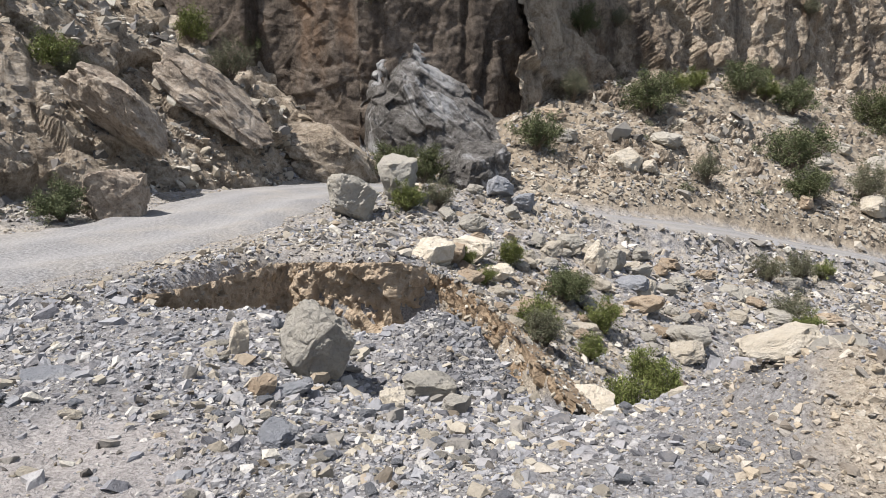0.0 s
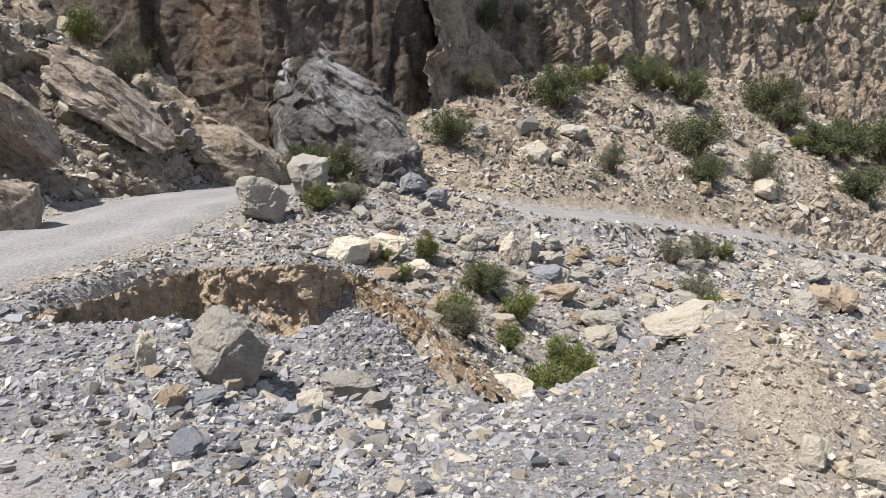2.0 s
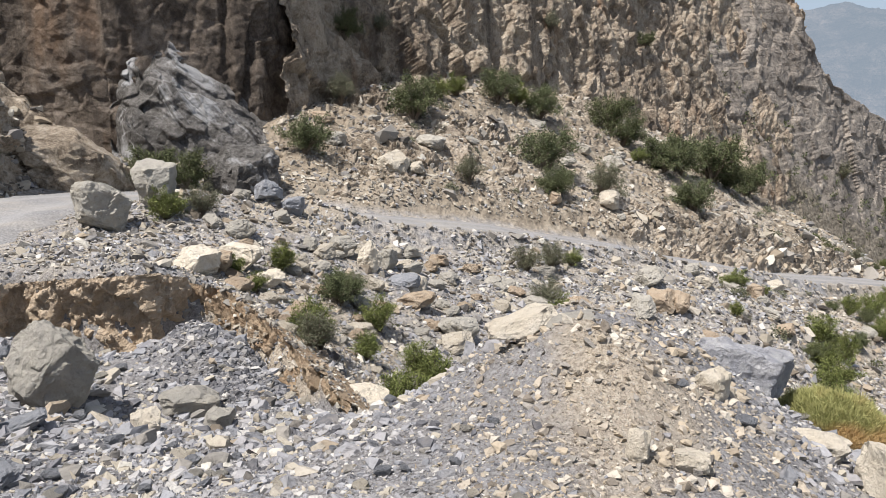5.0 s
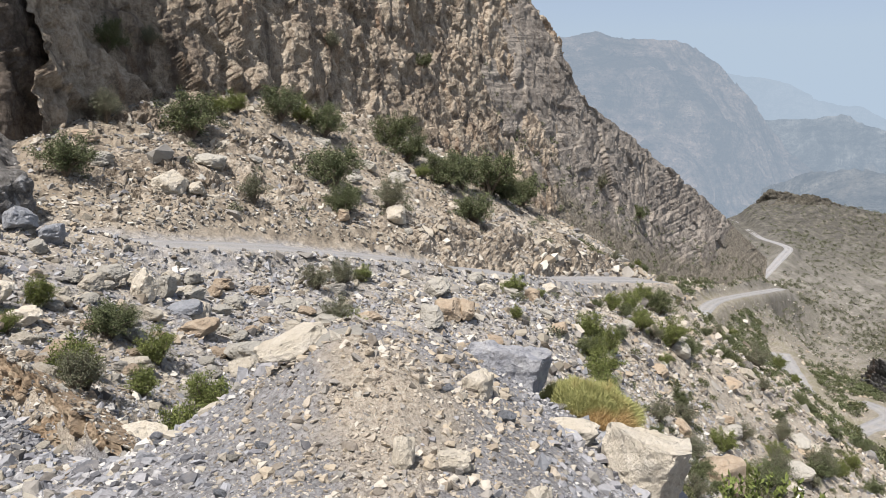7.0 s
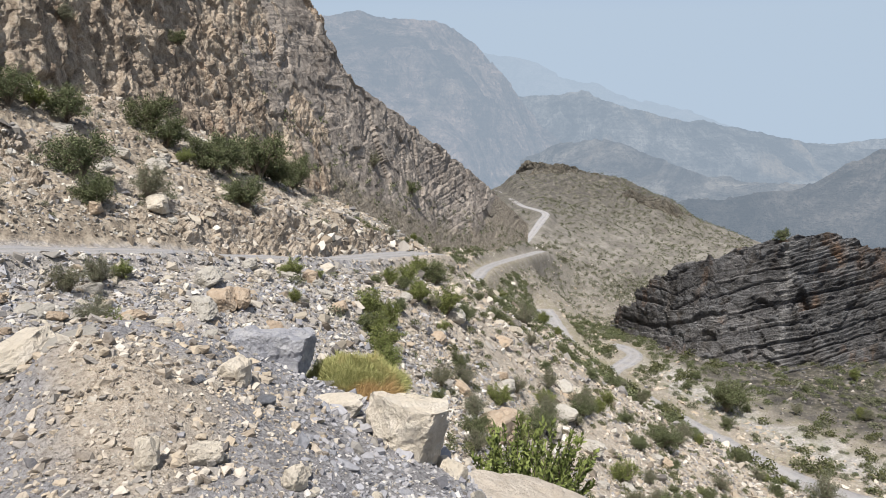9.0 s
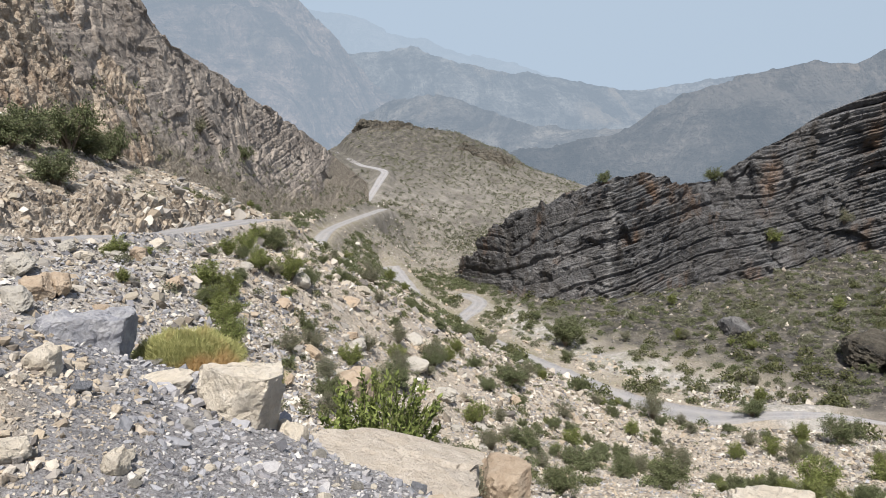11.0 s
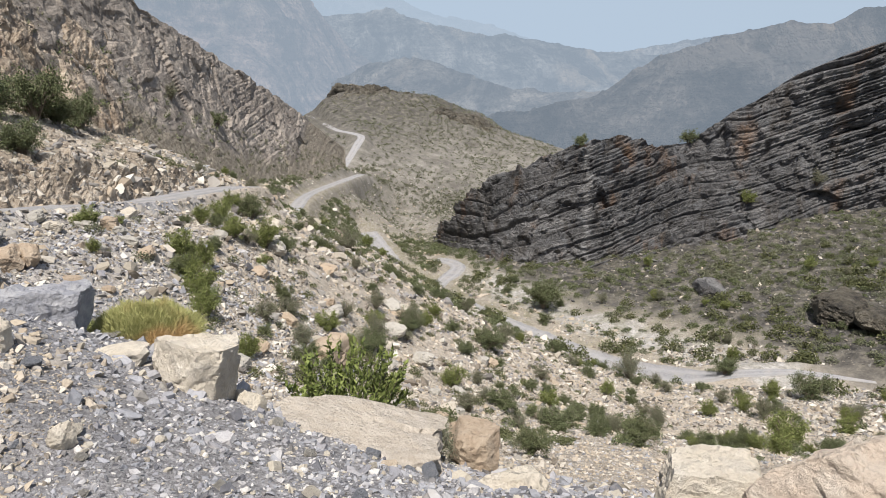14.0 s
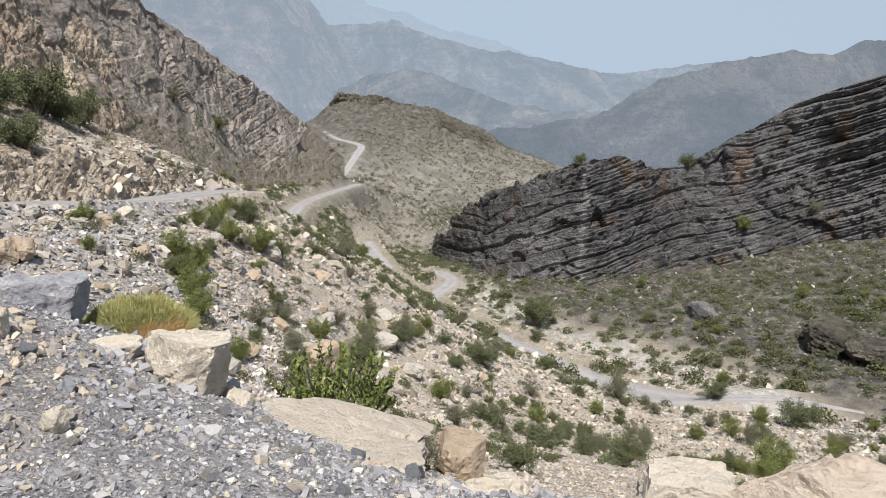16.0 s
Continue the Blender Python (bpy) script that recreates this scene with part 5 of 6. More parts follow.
boulder("boulder", "round brown boulder on the gully slope", 7.2, 10.9, (0.62, 0.55, 0.52), M_BROWNROCK, 13, turn=20, cuts=12)
boulder("boulder", "pale tan rock low in the gully", 12.4, 8.2, (0.62, 0.5, 0.36), M_TANROCK, 14, turn=-20, cuts=10)
boulder("boulder", "pale flat rock in the gully mouth", 14.3, 7.0, (0.5, 0.42, 0.22), M_TANROCK, 15, turn=10, cuts=10)
boulder("boulder", "flat grey-tan rock on the scree", -1.3, 5.35, (0.46, 0.34, 0.20), M_GREYROCK, 16, turn=12, tip=6)
boulder("stone_block", "grey-tan stone on the scree", 1.2, 5.0, (0.26, 0.2, 0.14), M_GREYROCK, 17, turn=60, category="stone")
boulder("stone_block", "pale yellowish stone on the scree", -4.3, 4.75, (0.2, 0.17, 0.15), M_TANROCK, 18, turn=20, category="stone")
boulder("stone_block", "ochre and grey stone on the scree", -15.2, 4.55, (0.2, 0.15, 0.13), M_BROWNROCK, 19, turn=40, category="stone")
boulder("stone_slab", "dark grey shale slab on the scree", -12.6, 4.6, (0.3, 0.22, 0.10), M_SHALEROCK, 20, turn=15, lean=-14, box=0.7, category="stone")
boulder("stone_slab", "dark grey shale slab on the scree", -14.4, 3.55, (0.26, 0.2, 0.09), M_SHALEROCK, 21, turn=70, box=0.7, category="stone")
boulder("stone_slab", "blue-grey flat slab on bare gravel", -30.5, 4.9, (0.32, 0.24, 0.08), M_SHALEROCK, 22, turn=30, box=0.7, category="stone")
boulder("stone_slab", "flat tan slab resting on the mound", 26.8, 3.95, (0.42, 0.3, 0.16), M_TANROCK, 23, turn=-12, lean=-18, box=0.65, sink=-0.1, category="stone")
boulder("stone_slab", "grey-tan slab half buried in the mound", 29.8, 3.9, (0.34, 0.2, 0.08), M_GREYROCK, 24, turn=-22, lean=-14, box=0.65, category="stone")
boulder("stone_block", "pale yellow stone on the mound", 41.2, 4.25, (0.22, 0.17, 0.16), M_TANROCK, 25, turn=30, category="stone")
boulder("stone_block", "upright pale stone on the mound", 36.5, 3.0, (0.10, 0.10, 0.15), M_TANROCK, 26, turn=50, lean=20, category="stone")
boulder("stone_block", "tan stone on the shale slope", 47.8, 3.05, (0.11, 0.09, 0.13), M_TANROCK, 27, turn=10, category="stone")
boulder("stone_block", "tan wedge-shaped stone on the slope", 40.5, 3.1, (0.16, 0.10, 0.10), M_TANROCK, 28, turn=-30, category="stone")
boulder("boulder", "rock on the scree slope", 19.8, 14.3, (0.85, 0.65, 0.5), M_GREYROCK, 29, turn=15)
boulder("boulder", "leaning rock among scree boulders", 12.0, 16.2, (0.5, 0.4, 0.75), M_TANROCK, 30, turn=15, lean=20)
boulder("boulder", "rock on the scree slope", 13.9, 16.9, (0.45, 0.4, 0.6), M_GREYROCK, 31, turn=35, lean=-10)
boulder("boulder", "rock on the scree slope", 15.3, 15.9, (0.75, 0.5, 0.4), M_SHALEROCK, 32, turn=-10)
boulder("boulder", "brown rock on the scree slope", 16.3, 14.9, (0.8, 0.6, 0.4), M_BROWNROCK, 33, turn=-30)
boulder("boulder", "dark brown rock on the scree slope", 35.7, 22.5, (0.9, 0.8, 0.75), M_BROWNROCK, 34, turn=-30)
boulder("boulder", "dark brown rock on the scree slope", 37.0, 22.9, (0.9, 0.7, 0.8), M_BROWNROCK, 35, turn=50)
boulder("boulder", "large round grey boulder below the dry waterfall", 2.4, 24.4, (2.3, 1.9, 1.75), M_FALL, 36, turn=20, level=5, cuts=8, box=0.25)
boulder("boulder", "big grey block with a dark underside on the mound's edge", 42.3, 5.32, (0.74, 0.5, 0.56), M_BLUEROCK, 37, turn=-38, lean=10, level=5, cuts=14, z=-0.66, box=0.4, taper=0.25)
boulder("boulder", "pale cream block overhanging the slope edge", 54.2, 4.42, (0.64, 0.5, 0.54), M_TANROCK, 38, turn=-50, lean=12, level=5, cuts=11, z=-0.80, box=0.38, taper=0.3)
boulder("boulder", "flat cream rock on the slope edge", 48.2, 4.65, (0.40, 0.28, 0.17), M_TANROCK, 39, turn=-35, z=-0.58, box=0.5)
boulder("boulder", "cream wedge of rock on the slope", 58.4, 4.4, (0.26, 0.22, 0.28), M_TANROCK, 40, turn=30, z=-1.0)
boulder("rock_slab", "broad tilted brown slab below the edge", 65.2, 5.65, (1.75, 1.15, 0.5), M_SLAB, 41, turn=-65, tip=-8, lean=14, level=5, cuts=10, z=-2.24, box=0.55)
boulder("boulder", "cream rock at the rim", 81.7, 3.92, (0.42, 0.34, 0.34), M_TANROCK, 42, turn=-40, z=-1.3, cuts=10)
boulder("boulder", "cream rim rock at the drop", 97.0, 3.78, (0.55, 0.42, 0.4), M_TANROCK, 43, turn=-80, z=-0.9, level=5, cuts=10)
boulder("boulder", "large rosy cream rim rock at the drop", 107.4, 3.82, (0.9, 0.6, 0.5), M_ROSE, 44, turn=-105, z=-0.72, level=5, cuts=9, box=0.3)
boulder("boulder", "orange-tan boulder among bushes", 73.3, 9.3, (0.9, 0.75, 0.8), M_BROWNROCK, 46, turn=30, cuts=10)
boulder("boulder", "brown boulder on the lower slope", 58.0, 26.0, (2.0, 1.6, 1.5), M_BROWNROCK, 47, turn=10, cuts=9)
boulder("boulder", "yellow-orange boulder beside the dry riverbed", 75.6, 72.5, (1.9, 1.6, 1.9), M_TANROCK, 48, turn=10, cuts=9)
boulder("boulder", "dark rock standing on the far slope", 88.5, 92.0, (4.2, 3.0, 2.2), M_DARK, 49, turn=40)
boulder("boulder", "dark overhanging rock below the bedded mountain", 98.0, 84.0, (8.0, 6.0, 3.4), M_KNOLL, 50, turn=10, level=5, cuts=26, rough=0.12)
boulder("boulder", "dark rock below the bedded mountain", 100.5, 80.0, (6.0, 5.0, 2.6), M_KNOLL, 51, turn=50, level=5, cuts=26, rough=0.12)
boulder("boulder", "large dark rock on the road's outer slope", 42.3, 29.3, (0.95, 0.7, 0.7), M_BROWNROCK, 52, turn=50)

boulder("rock_slab", "great tan slab dipping down the crag", -18.1, 22.0, (4.0, 2.4, 1.5), M_CRAGSLAB, 61, turn=14, lean=40, level=5, cuts=24, rough=0.08, z=0.35, box=0.3, sink=0)
boulder("rock_slab", "smooth pinkish slab dipping down the crag", -25.2, 18.6, (2.7, 2.0, 1.2), M_CRAGSLAB, 62, turn=24, lean=46, level=5, cuts=22, rough=0.08, z=0.51, box=0.3, sink=0)
boulder("boulder", "rosy tan block fallen at the crag foot", -25.0, 16.0, (1.3, 1.1, 1.3), M_CRAGSLAB, 63, turn=24, lean=12, level=5, cuts=12, box=0.4, sink=0.2)
boulder("boulder", "broken grey-tan rock mass beside the dry waterfall", -10.1, 24.4, (4.2, 2.6, 2.2), M_CRAG, 64, turn=5, lean=26, level=5, cuts=22, z=-1.99, box=0.3, sink=0)

FALLEN = []
for k in range(12):
    v, f = rock_shape(800 + k, (1.0, 0.62 + 0.03 * k, 0.46 + 0.05 * (k % 5)), 4, 16, 0.05, 0.35)
    me = mesh_from("boulder", v, f, shade=False)
    me.materials.append((M_SCREEROCK, M_GREYROCK, M_BROWNROCK, M_GREYROCK)[k % 4])
    FALLEN.append(me)
FALLEN_AS = ("pale tan limestone boulder fallen on the scree slope", "grey limestone boulder fallen on the scree slope", "brown limestone boulder fallen on the scree slope", "grey limestone boulder fallen on the scree slope")
fall = random.Random(71)
for k in range(230):
    zone = k % 5
    az, r = ((fall.uniform(0, 20), fall.uniform(9.5, 18.5)), (fall.uniform(8, 30), fall.uniform(12, 19)), (fall.uniform(24, 48), fall.uniform(13, 30)), (fall.uniform(46, 72), fall.uniform(12, 48)), (fall.uniform(8, 44), fall.uniform(26, 46)))[zone]
    x, y = r * math.sin(radians(az)), r * math.cos(radians(az))
    if land(np.array([[x, y]]), False)[1][0] > 0.05:
        continue
    size = min(1.3, fall.uniform(0.018, 0.034) * r * (1.5 if fall.random() < 0.2 else 1.0))
    ob = tagged(new("boulder", FALLEN[k % 12]), FALLEN_AS[k % 4], "boulder", "boulders strewn over the scree")
    ob.matrix_basis = pose(x, y, ground_at(x, y) - 0.1 * size, fall.uniform(-16, 16), fall.uniform(-16, 16), fall.uniform(0, 360))
    ob.scale = (size, size, size)

# ---- shrubs ----
ACACIA = [shrub("shrub", "dense dark green desert shrub", 400 + k, M_LEAF, (1.0, 0.85), 24, 130, 70, (0.028, 0.021), group="dark green shrubs") for k in range(3)]
FRESH = [shrub("shrub", "fresh yellow-green desert shrub", 410 + k, M_FRESH, (1.0, 0.9), 26, 120, 44, (0.045, 0.022), stiff=True, group="yellow-green shrubs") for k in range(3)]
GREY = [shrub("shrub", "sparse grey twiggy desert shrub", 420 + k, M_GREYLEAF, (1.0, 0.9), 26, 110, 44, (0.028, 0.02), open_=0.4, group="grey shrubs") for k in range(2)]
USED = set()


def plant(kinds, az, r, wide, high=None, rnd=random):
    """Sets one shrub of a kind on the ground: its own first, then copies."""
    ob = kinds[int(rnd.random() * len(kinds)) % len(kinds)]
    x, y = r * math.sin(radians(az)), r * math.cos(radians(az))
    m = pose(x, y, ground_at(x, y) - 0.03 * wide, rnd.uniform(-8, 8), rnd.uniform(-8, 8), rnd.uniform(0, 360))
    if ob in USED:
        ob = copy_thing(ob, m)
    else:
        USED.add(ob)
        ob.matrix_basis = m
    ob.scale = (wide, wide, high or wide)
    return ob


pick = random.Random(5)
for az, r, w in ((-28.3, 15.6, 1.0), (10.0, 13.3, 0.85), (10.2, 13.6, 0.7), (7.3, 26.9, 1.5), (15.8, 32.5, 2.1), (26.2, 33.5, 2.1), (27.3, 31.1, 1.6), (-4.3, 24.6, 1.3), (-1.4, 24.3, 1.4), (25.5, 41.0, 1.9),
                 (30.9, 46.8, 2.4), (31.8, 46.0, 2.0), (34.8, 45.6, 2.4), (36.2, 48.0, 2.6), (38.4, 50.5, 3.2), (37.4, 40.8, 2.0), (39.6, 53.0, 2.4), (41.0, 56.0, 2.6), (22.2, 38.5, 1.9), (64.8, 40.6, 1.7), (61.4, 32.0, 1.5), (52.1, 45.3, 2.0), (75.5, 88, 5.0), (73.0, 33.0, 1.7),
                 (77.6, 28.5, 1.6), (85.2, 23.9, 1.4), (77.0, 13.3, 0.8), (90.6, 65.6, 2.2), (97, 61, 3.0), (71.0, 51.3, 2.4), (-17.5, 27.0, 1.4), (-15.0, 28.0, 1.6)):
    plant(ACACIA, az, r, w * (1.15 if 22 < r < 60 and az < 45 else 1.05), w * (1.15 if 22 < r < 60 and az < 45 else 0.95), pick)
for az, r, w in ((-3.0, 16.0, 0.75), (13.3, 12.9, 0.75), (18.2, 11.4, 0.75), (16.6, 11.8, 0.7), (28.7, 23.1, 0.65), (40.9, 29.1, 1.0), (49.9, 42.0, 1.3), (47.2, 29.1, 1.2), (47.6, 26.9, 1.15), (48.4, 25.7, 1.35), (53.2, 36.3, 1.7), (51.0, 34.2, 1.1), (41.2, 25.2, 0.55), (43.0, 30.9, 0.5),
                 (48.6, 23.7, 1.2), (51.7, 20.9, 0.85), (37.8, 16.5, 0.9), (40.0, 17.5, 1.0), (43.0, 16.0, 0.9), (19.0, 37.2, 1.2), (17.6, 36.0, 1.2), (23.6, 40.5, 1.4), (68.4, 33.0, 1.4), (57.9, 31.0, 1.2), (2.0, 13.0, 0.4), (3.5, 12.2, 0.4), (7.8, 9.9, 0.7), (15.3, 9.6, 0.75), (12.2, 11.0, 0.5), (5.2, 14.2, 0.6), (27.8, 17.8, 0.8), (-20.0, 29.0, 1.3), (-22.5, 25.2, 1.0), (63.0, 24.0, 1.1), (76.7, 38.9, 1.3), (96.0, 44.9, 2.6), (33.0, 44.0, 1.0)):
    plant(FRESH, az, r, w, w * 0.95, pick)
for az, r, w in ((25.1, 21.1, 0.95), (27.0, 22.1, 1.0), (20.2, 28.0, 1.2), (30.5, 33.7, 1.8), (10.1, 32.0, 1.4), (26.7, 18.1, 0.9), (7.8, 9.3, 0.6), (8.6, 9.8, 0.55), (59.5, 62.0, 2.2), (61.7, 33.5, 1.5), (64.6, 40.8, 1.6), (55.0, 30.0, 1.2), (56.0, 26.0, 1.1), (53.0, 27.0, 1.0), (-0.5, 16.5, 0.8), (83.1, 60.4, 2.6), (94, 52, 1.8), (68.5, 9.3, 0.75), (69.6, 9.0, 0.6)):
    plant(GREY, az, r, w, w, pick)

for face, az, el, wide, kinds in (("cliff_upper_slope", -18.6, 3.0, 1.5, FRESH), ("cliff_crag", -16.2, 0.6, 1.3, GREY), ("cliff_upper_slope", -14.5, 2.0, 1.5, ACACIA), ("cliff_crag", -27.5, 0.8, 1.1, FRESH), ("cliff_crag", -26.5, 0.2, 0.9, GREY), ("cliff_alcove", -5.2, 5.6, 1.2, ACACIA),
                                  ("cliff_main", 10.5, 3.5, 1.6, ACACIA), ("cliff_main", 13.5, 3.8, 1.0, GREY), ("cliff_main", 33.0, 3.0, 1.5, ACACIA), ("cliff_main", 26.0, 4.0, 1.4, GREY), ("cliff_ridge", 47.0, -6.0, 2.2, GREY), ("cliff_ridge", 50.0, -8.0, 2.4, ACACIA),
                                  ("cliff_dark", 86.0, -9.8, 3.0, ACACIA), ("cliff_dark", 78.0, -10.2, 2.4, ACACIA), ("cliff_dark", 95.0, -12.5, 2.6, GREY), ("cliff_dark", 90.5, -14.0, 2.6, FRESH)):
    bush = plant(kinds, az, 20, wide, None, pick)
    spot = on_face(face, az, el)
    bush.location = spot - np.array([0, 0, 0.1 * wide])

def leafy_bush():
    """A wide bush of upright leafy shoots with gaps between them."""
    rnd = np.random.default_rng(431)
    root = tagged(new("leafy_bush"), "large fresh green leafy bush below the slope edge", "bush")
    paths, spots, ways = [], [], []
    for k in range(62):
        a, o = rnd.uniform(0, 6.283), math.sqrt(rnd.random())
        low = np.array([math.cos(a) * o * 0.30, math.sin(a) * o * 0.24, 0])
        high = rnd.uniform(0.85, 1.5) * (1 - 0.3 * o ** 2)
        tip = low + np.array([math.cos(a) * o * 0.40, math.sin(a) * o * 0.34, high]) + rnd.normal(0, 0.05, 3)
        t = np.linspace(0, 1, 6)[:, None]
        stem = low + (tip - low) * t + np.array([0, 0, 0.06]) * np.sin(math.pi * t)
        paths.append(stem)
        u = rnd.uniform(0.15, 1.0, 92)
        spots.append(np.stack([np.interp(u, t[:, 0], stem[:, j]) for j in range(3)], 1) + rnd.normal(0, 0.012, (92, 3)))
        ways.append((tip - low)[None] / np.linalg.norm(tip - low) * 0.9 + rnd.normal(0, 0.55, (92, 3)))
    v, f = tubes(paths, [0.008] * len(paths), 4)
    part("branchwork", mesh_from("branchwork", v, f), M_WOOD, root, "thin upright woody shoots")
    v, f = leaves(np.concatenate(spots), np.concatenate(ways), 0.062, 0.026, rnd)
    v[:, 2] = np.maximum(v[:, 2], 0.0)
    part("crown", mesh_from("crown", v, f), M_LEAFY, root)
    return root


bush_x, bush_y = 7.4 * math.sin(radians(62.6)), 7.4 * math.cos(radians(62.6))
leafy_bush().matrix_basis = pose(bush_x, bush_y, ground_at(bush_x, bush_y) - 0.05, 0, 6, -60)


def spurge_dome():
    """A low dome of hundreds of thin upright stems, green outside, dry at the foot."""
    rnd = np.random.default_rng(77)
    root = tagged(new("spurge_cushion"), "rounded yellow-green cushion bush with dry orange stems", "bush")
    n = 52000
    a, o = rnd.uniform(0, 6.283, n), np.sqrt(rnd.uniform(0, 1, n))
    tuft = 1 + 0.22 * fbm(np.stack([np.cos(a) * o * 3.2, np.sin(a) * o * 3.2, o * 0], 1), 3, 78) + 0.10 * fbm(np.stack([np.cos(a) * o * 11, np.sin(a) * o * 11, o * 0], 1), 2, 79)
    tip = np.stack([np.cos(a) * o * 0.5, np.sin(a) * o * 0.40, 0.43 * np.sqrt(np.clip(1 - 0.85 * o ** 2, 0, 1)) * rnd.uniform(0.8, 1.06, n)], 1) * tuft[:, None]
    foot = tip * np.array([0.85, 0.85, 0.72]) * rnd.uniform(0.8, 1.0, n)[:, None]
    way = tip - foot + rnd.normal(0, 0.075, (n, 3)) + np.array([0, 0, 0.05])
    v, f = leaves(foot, way, 0.05, 0.0032, rnd, 0.3)
    v[:, 2] = np.maximum(v[:, 2], 0.0)
    part("foliage", mesh_from("foliage", v, f), M_SPURGE, root)
    return root


cushion = spurge_dome()
cx, cy = 5.6 * math.sin(radians(49.2)), 5.6 * math.cos(radians(49.2))
cushion.matrix_basis = pose(cx, cy, ground_at(cx, cy) - 0.08, 0, 4, -50)

# shrubs strewn over the valley sides
strewn = random.Random(9)
for k in range(215):
    az = strewn.uniform(46, 103)
    r = math.exp(strewn.uniform(math.log(20), math.log(105)))
    xy = np.array([[r * math.sin(radians(az)), r * math.cos(radians(az))]])
    if land(xy, False)[1][0] > 0.05 or (az < 52 and r < 24) or (az > 66 and r < 32):
        continue
    plant((ACACIA, ACACIA, FRESH, GREY)[k % 4], az, r, strewn.uniform(0.55, 1.15) * (0.7 + r / 100), None, strewn)

for k in range(46):
    az, r = strewn.uniform(68, 104), strewn.uniform(26, 64)
    xy = np.array([[r * math.sin(radians(az)), r * math.cos(radians(az))]])
    if land(xy, False)[1][0] > 0.05:
        continue
    plant((ACACIA, GREY, ACACIA, FRESH)[k % 4], az, r, strewn.uniform(0.6, 1.25) * (0.7 + r / 100), None, strewn)


def far_scrub(name, label, count, az, r, size, material, seed, face=None):
    """Far small shrubs, each a tuft of leaves, joined."""
    rnd = np.random.default_rng(seed)
    a = np.radians(rnd.uniform(az[0], az[1], count))
    d = np.sqrt(rnd.uniform(r[0] ** 2, r[1] ** 2, count))
    xy = np.column_stack([np.sin(a) * d, np.cos(a) * d])
    ok = (fbm(np.column_stack([xy * 0.05, xy[:, :1] * 0]), 3, seed) + rnd.normal(0, 0.35, count)) > -0.05
    z, on_road = land(xy)
    ok &= on_road < 0.1
    xy, z = xy[ok], z[ok]
    if face is not None:
        spots = face[rnd.integers(0, len(face), count)]
        xy, z = spots[:, :2], spots[:, 2]
    n, per = len(xy), 30 if r[1] > 130 else 190 if r[1] > 100 else 260
    s = rnd.uniform(size[0], size[1], n)
    o = rnd.normal(size=(n, per, 3))
    o /= np.linalg.norm(o, axis=2)[..., None]
    o[..., 2] = np.abs(o[..., 2])
    lump = 0.72 + 0.5 * rnd.random((n, per, 1)) * (0.6 + 0.4 * np.sin(3 * np.arctan2(o[..., 1:2], o[..., 0:1]) + 6.283 * rnd.random((n, 1, 1))))
    base = np.column_stack([xy, z])[:, None] + o * np.array([1, 1, 0.95]) * (s[:, None, None] * 0.44 * lump * rnd.uniform(0.3, 1, (n, per, 1)) ** 0.4)
    v = leaves(base.reshape(-1, 3), rnd.normal(0, 1, (n * per, 3)), 1.0, 0.75, rnd)[0]
    v = v.reshape(n, per, 6, 3)
    v = base[:, :, None] + (v[:, :, 2:5] - base[:, :, None]) * (s * {30: 0.30, 190: 0.15, 260: 0.12}[per])[:, None, None, None]
    me = mesh_from(name, v.reshape(-1, 3), np.arange(n * per * 3).reshape(-1, 3))
    me.materials.append(material)
    return tagged(new(name, me), label, "scrub", kind="stuff")


far_scrub("far_scrub_dark", "far dark desert scrub dotted over slopes", 1900, (52, 104), (60, 129), (0.5, 1.5), M_LEAF, 501)
far_scrub("far_scrub_olive", "far olive desert scrub dotted over slopes", 800, (52, 104), (66, 129), (0.5, 1.4), M_GREYLEAF, 502)
far_scrub("knoll_scrub", "tiny dark scrub dotted over the far knoll", 8000, (56, 76), (135, 265), (0.4, 1.25), M_GREYLEAF, 503)
RIDGE_FOOT = FACES["cliff_ridge"][:, :110].reshape(-1, 3)
far_scrub("hillside_scrub", "small grey-green scrub dotted below the far road", 6500, (53, 70), (80, 175), (0.45, 1.4), M_GREYLEAF, 511)
far_scrub("hillside_thicket", "dense dark shrubs over the hillside below the far road", 1500, (53, 69), (62, 128), (0.6, 1.9), M_LEAF, 512)
far_scrub("hillside_olive", "olive shrubs over the hillside below the far road", 900, (53, 69), (62, 128), (0.5, 1.6), M_OLIVE, 513)
far_scrub("ridge_scrub", "small scrub dotted along the ridge foot", 420, (0, 1), (60, 140), (0.3, 1.0), M_GREYLEAF, 507, RIDGE_FOOT)
far_scrub("ridge_scrub_dark", "dark shrubs along the ridge foot", 130, (0, 1), (60, 140), (0.4, 1.3), M_LEAF, 508, RIDGE_FOOT[:, :])
far_scrub("wadi_thicket", "fresh green thicket along the dry riverbed", 380, (66, 104), (64, 112), (1.0, 3.0), M_OLIVE, 505)
far_scrub("far_slope_scrub", "dense grey scrub below the bedded mountain", 1500, (68, 106), (72, 125), (0.5, 1.9), M_GREYLEAF, 506)
far_scrub("valley_scrub", "small olive scrub over the valley side", 620, (45, 80), (18, 66), (0.35, 1.0), M_OLIVE, 509)
far_scrub("valley_scrub_dark", "small dark scrub over the valley side", 300, (45, 104), (18, 66), (0.35, 1.1), M_LEAF, 510)
far_scrub("slope_scrub", "small scrub dotted over the upper slope", 200, (6, 48), (24, 60), (0.4, 1.0), M_GREYLEAF, 504)

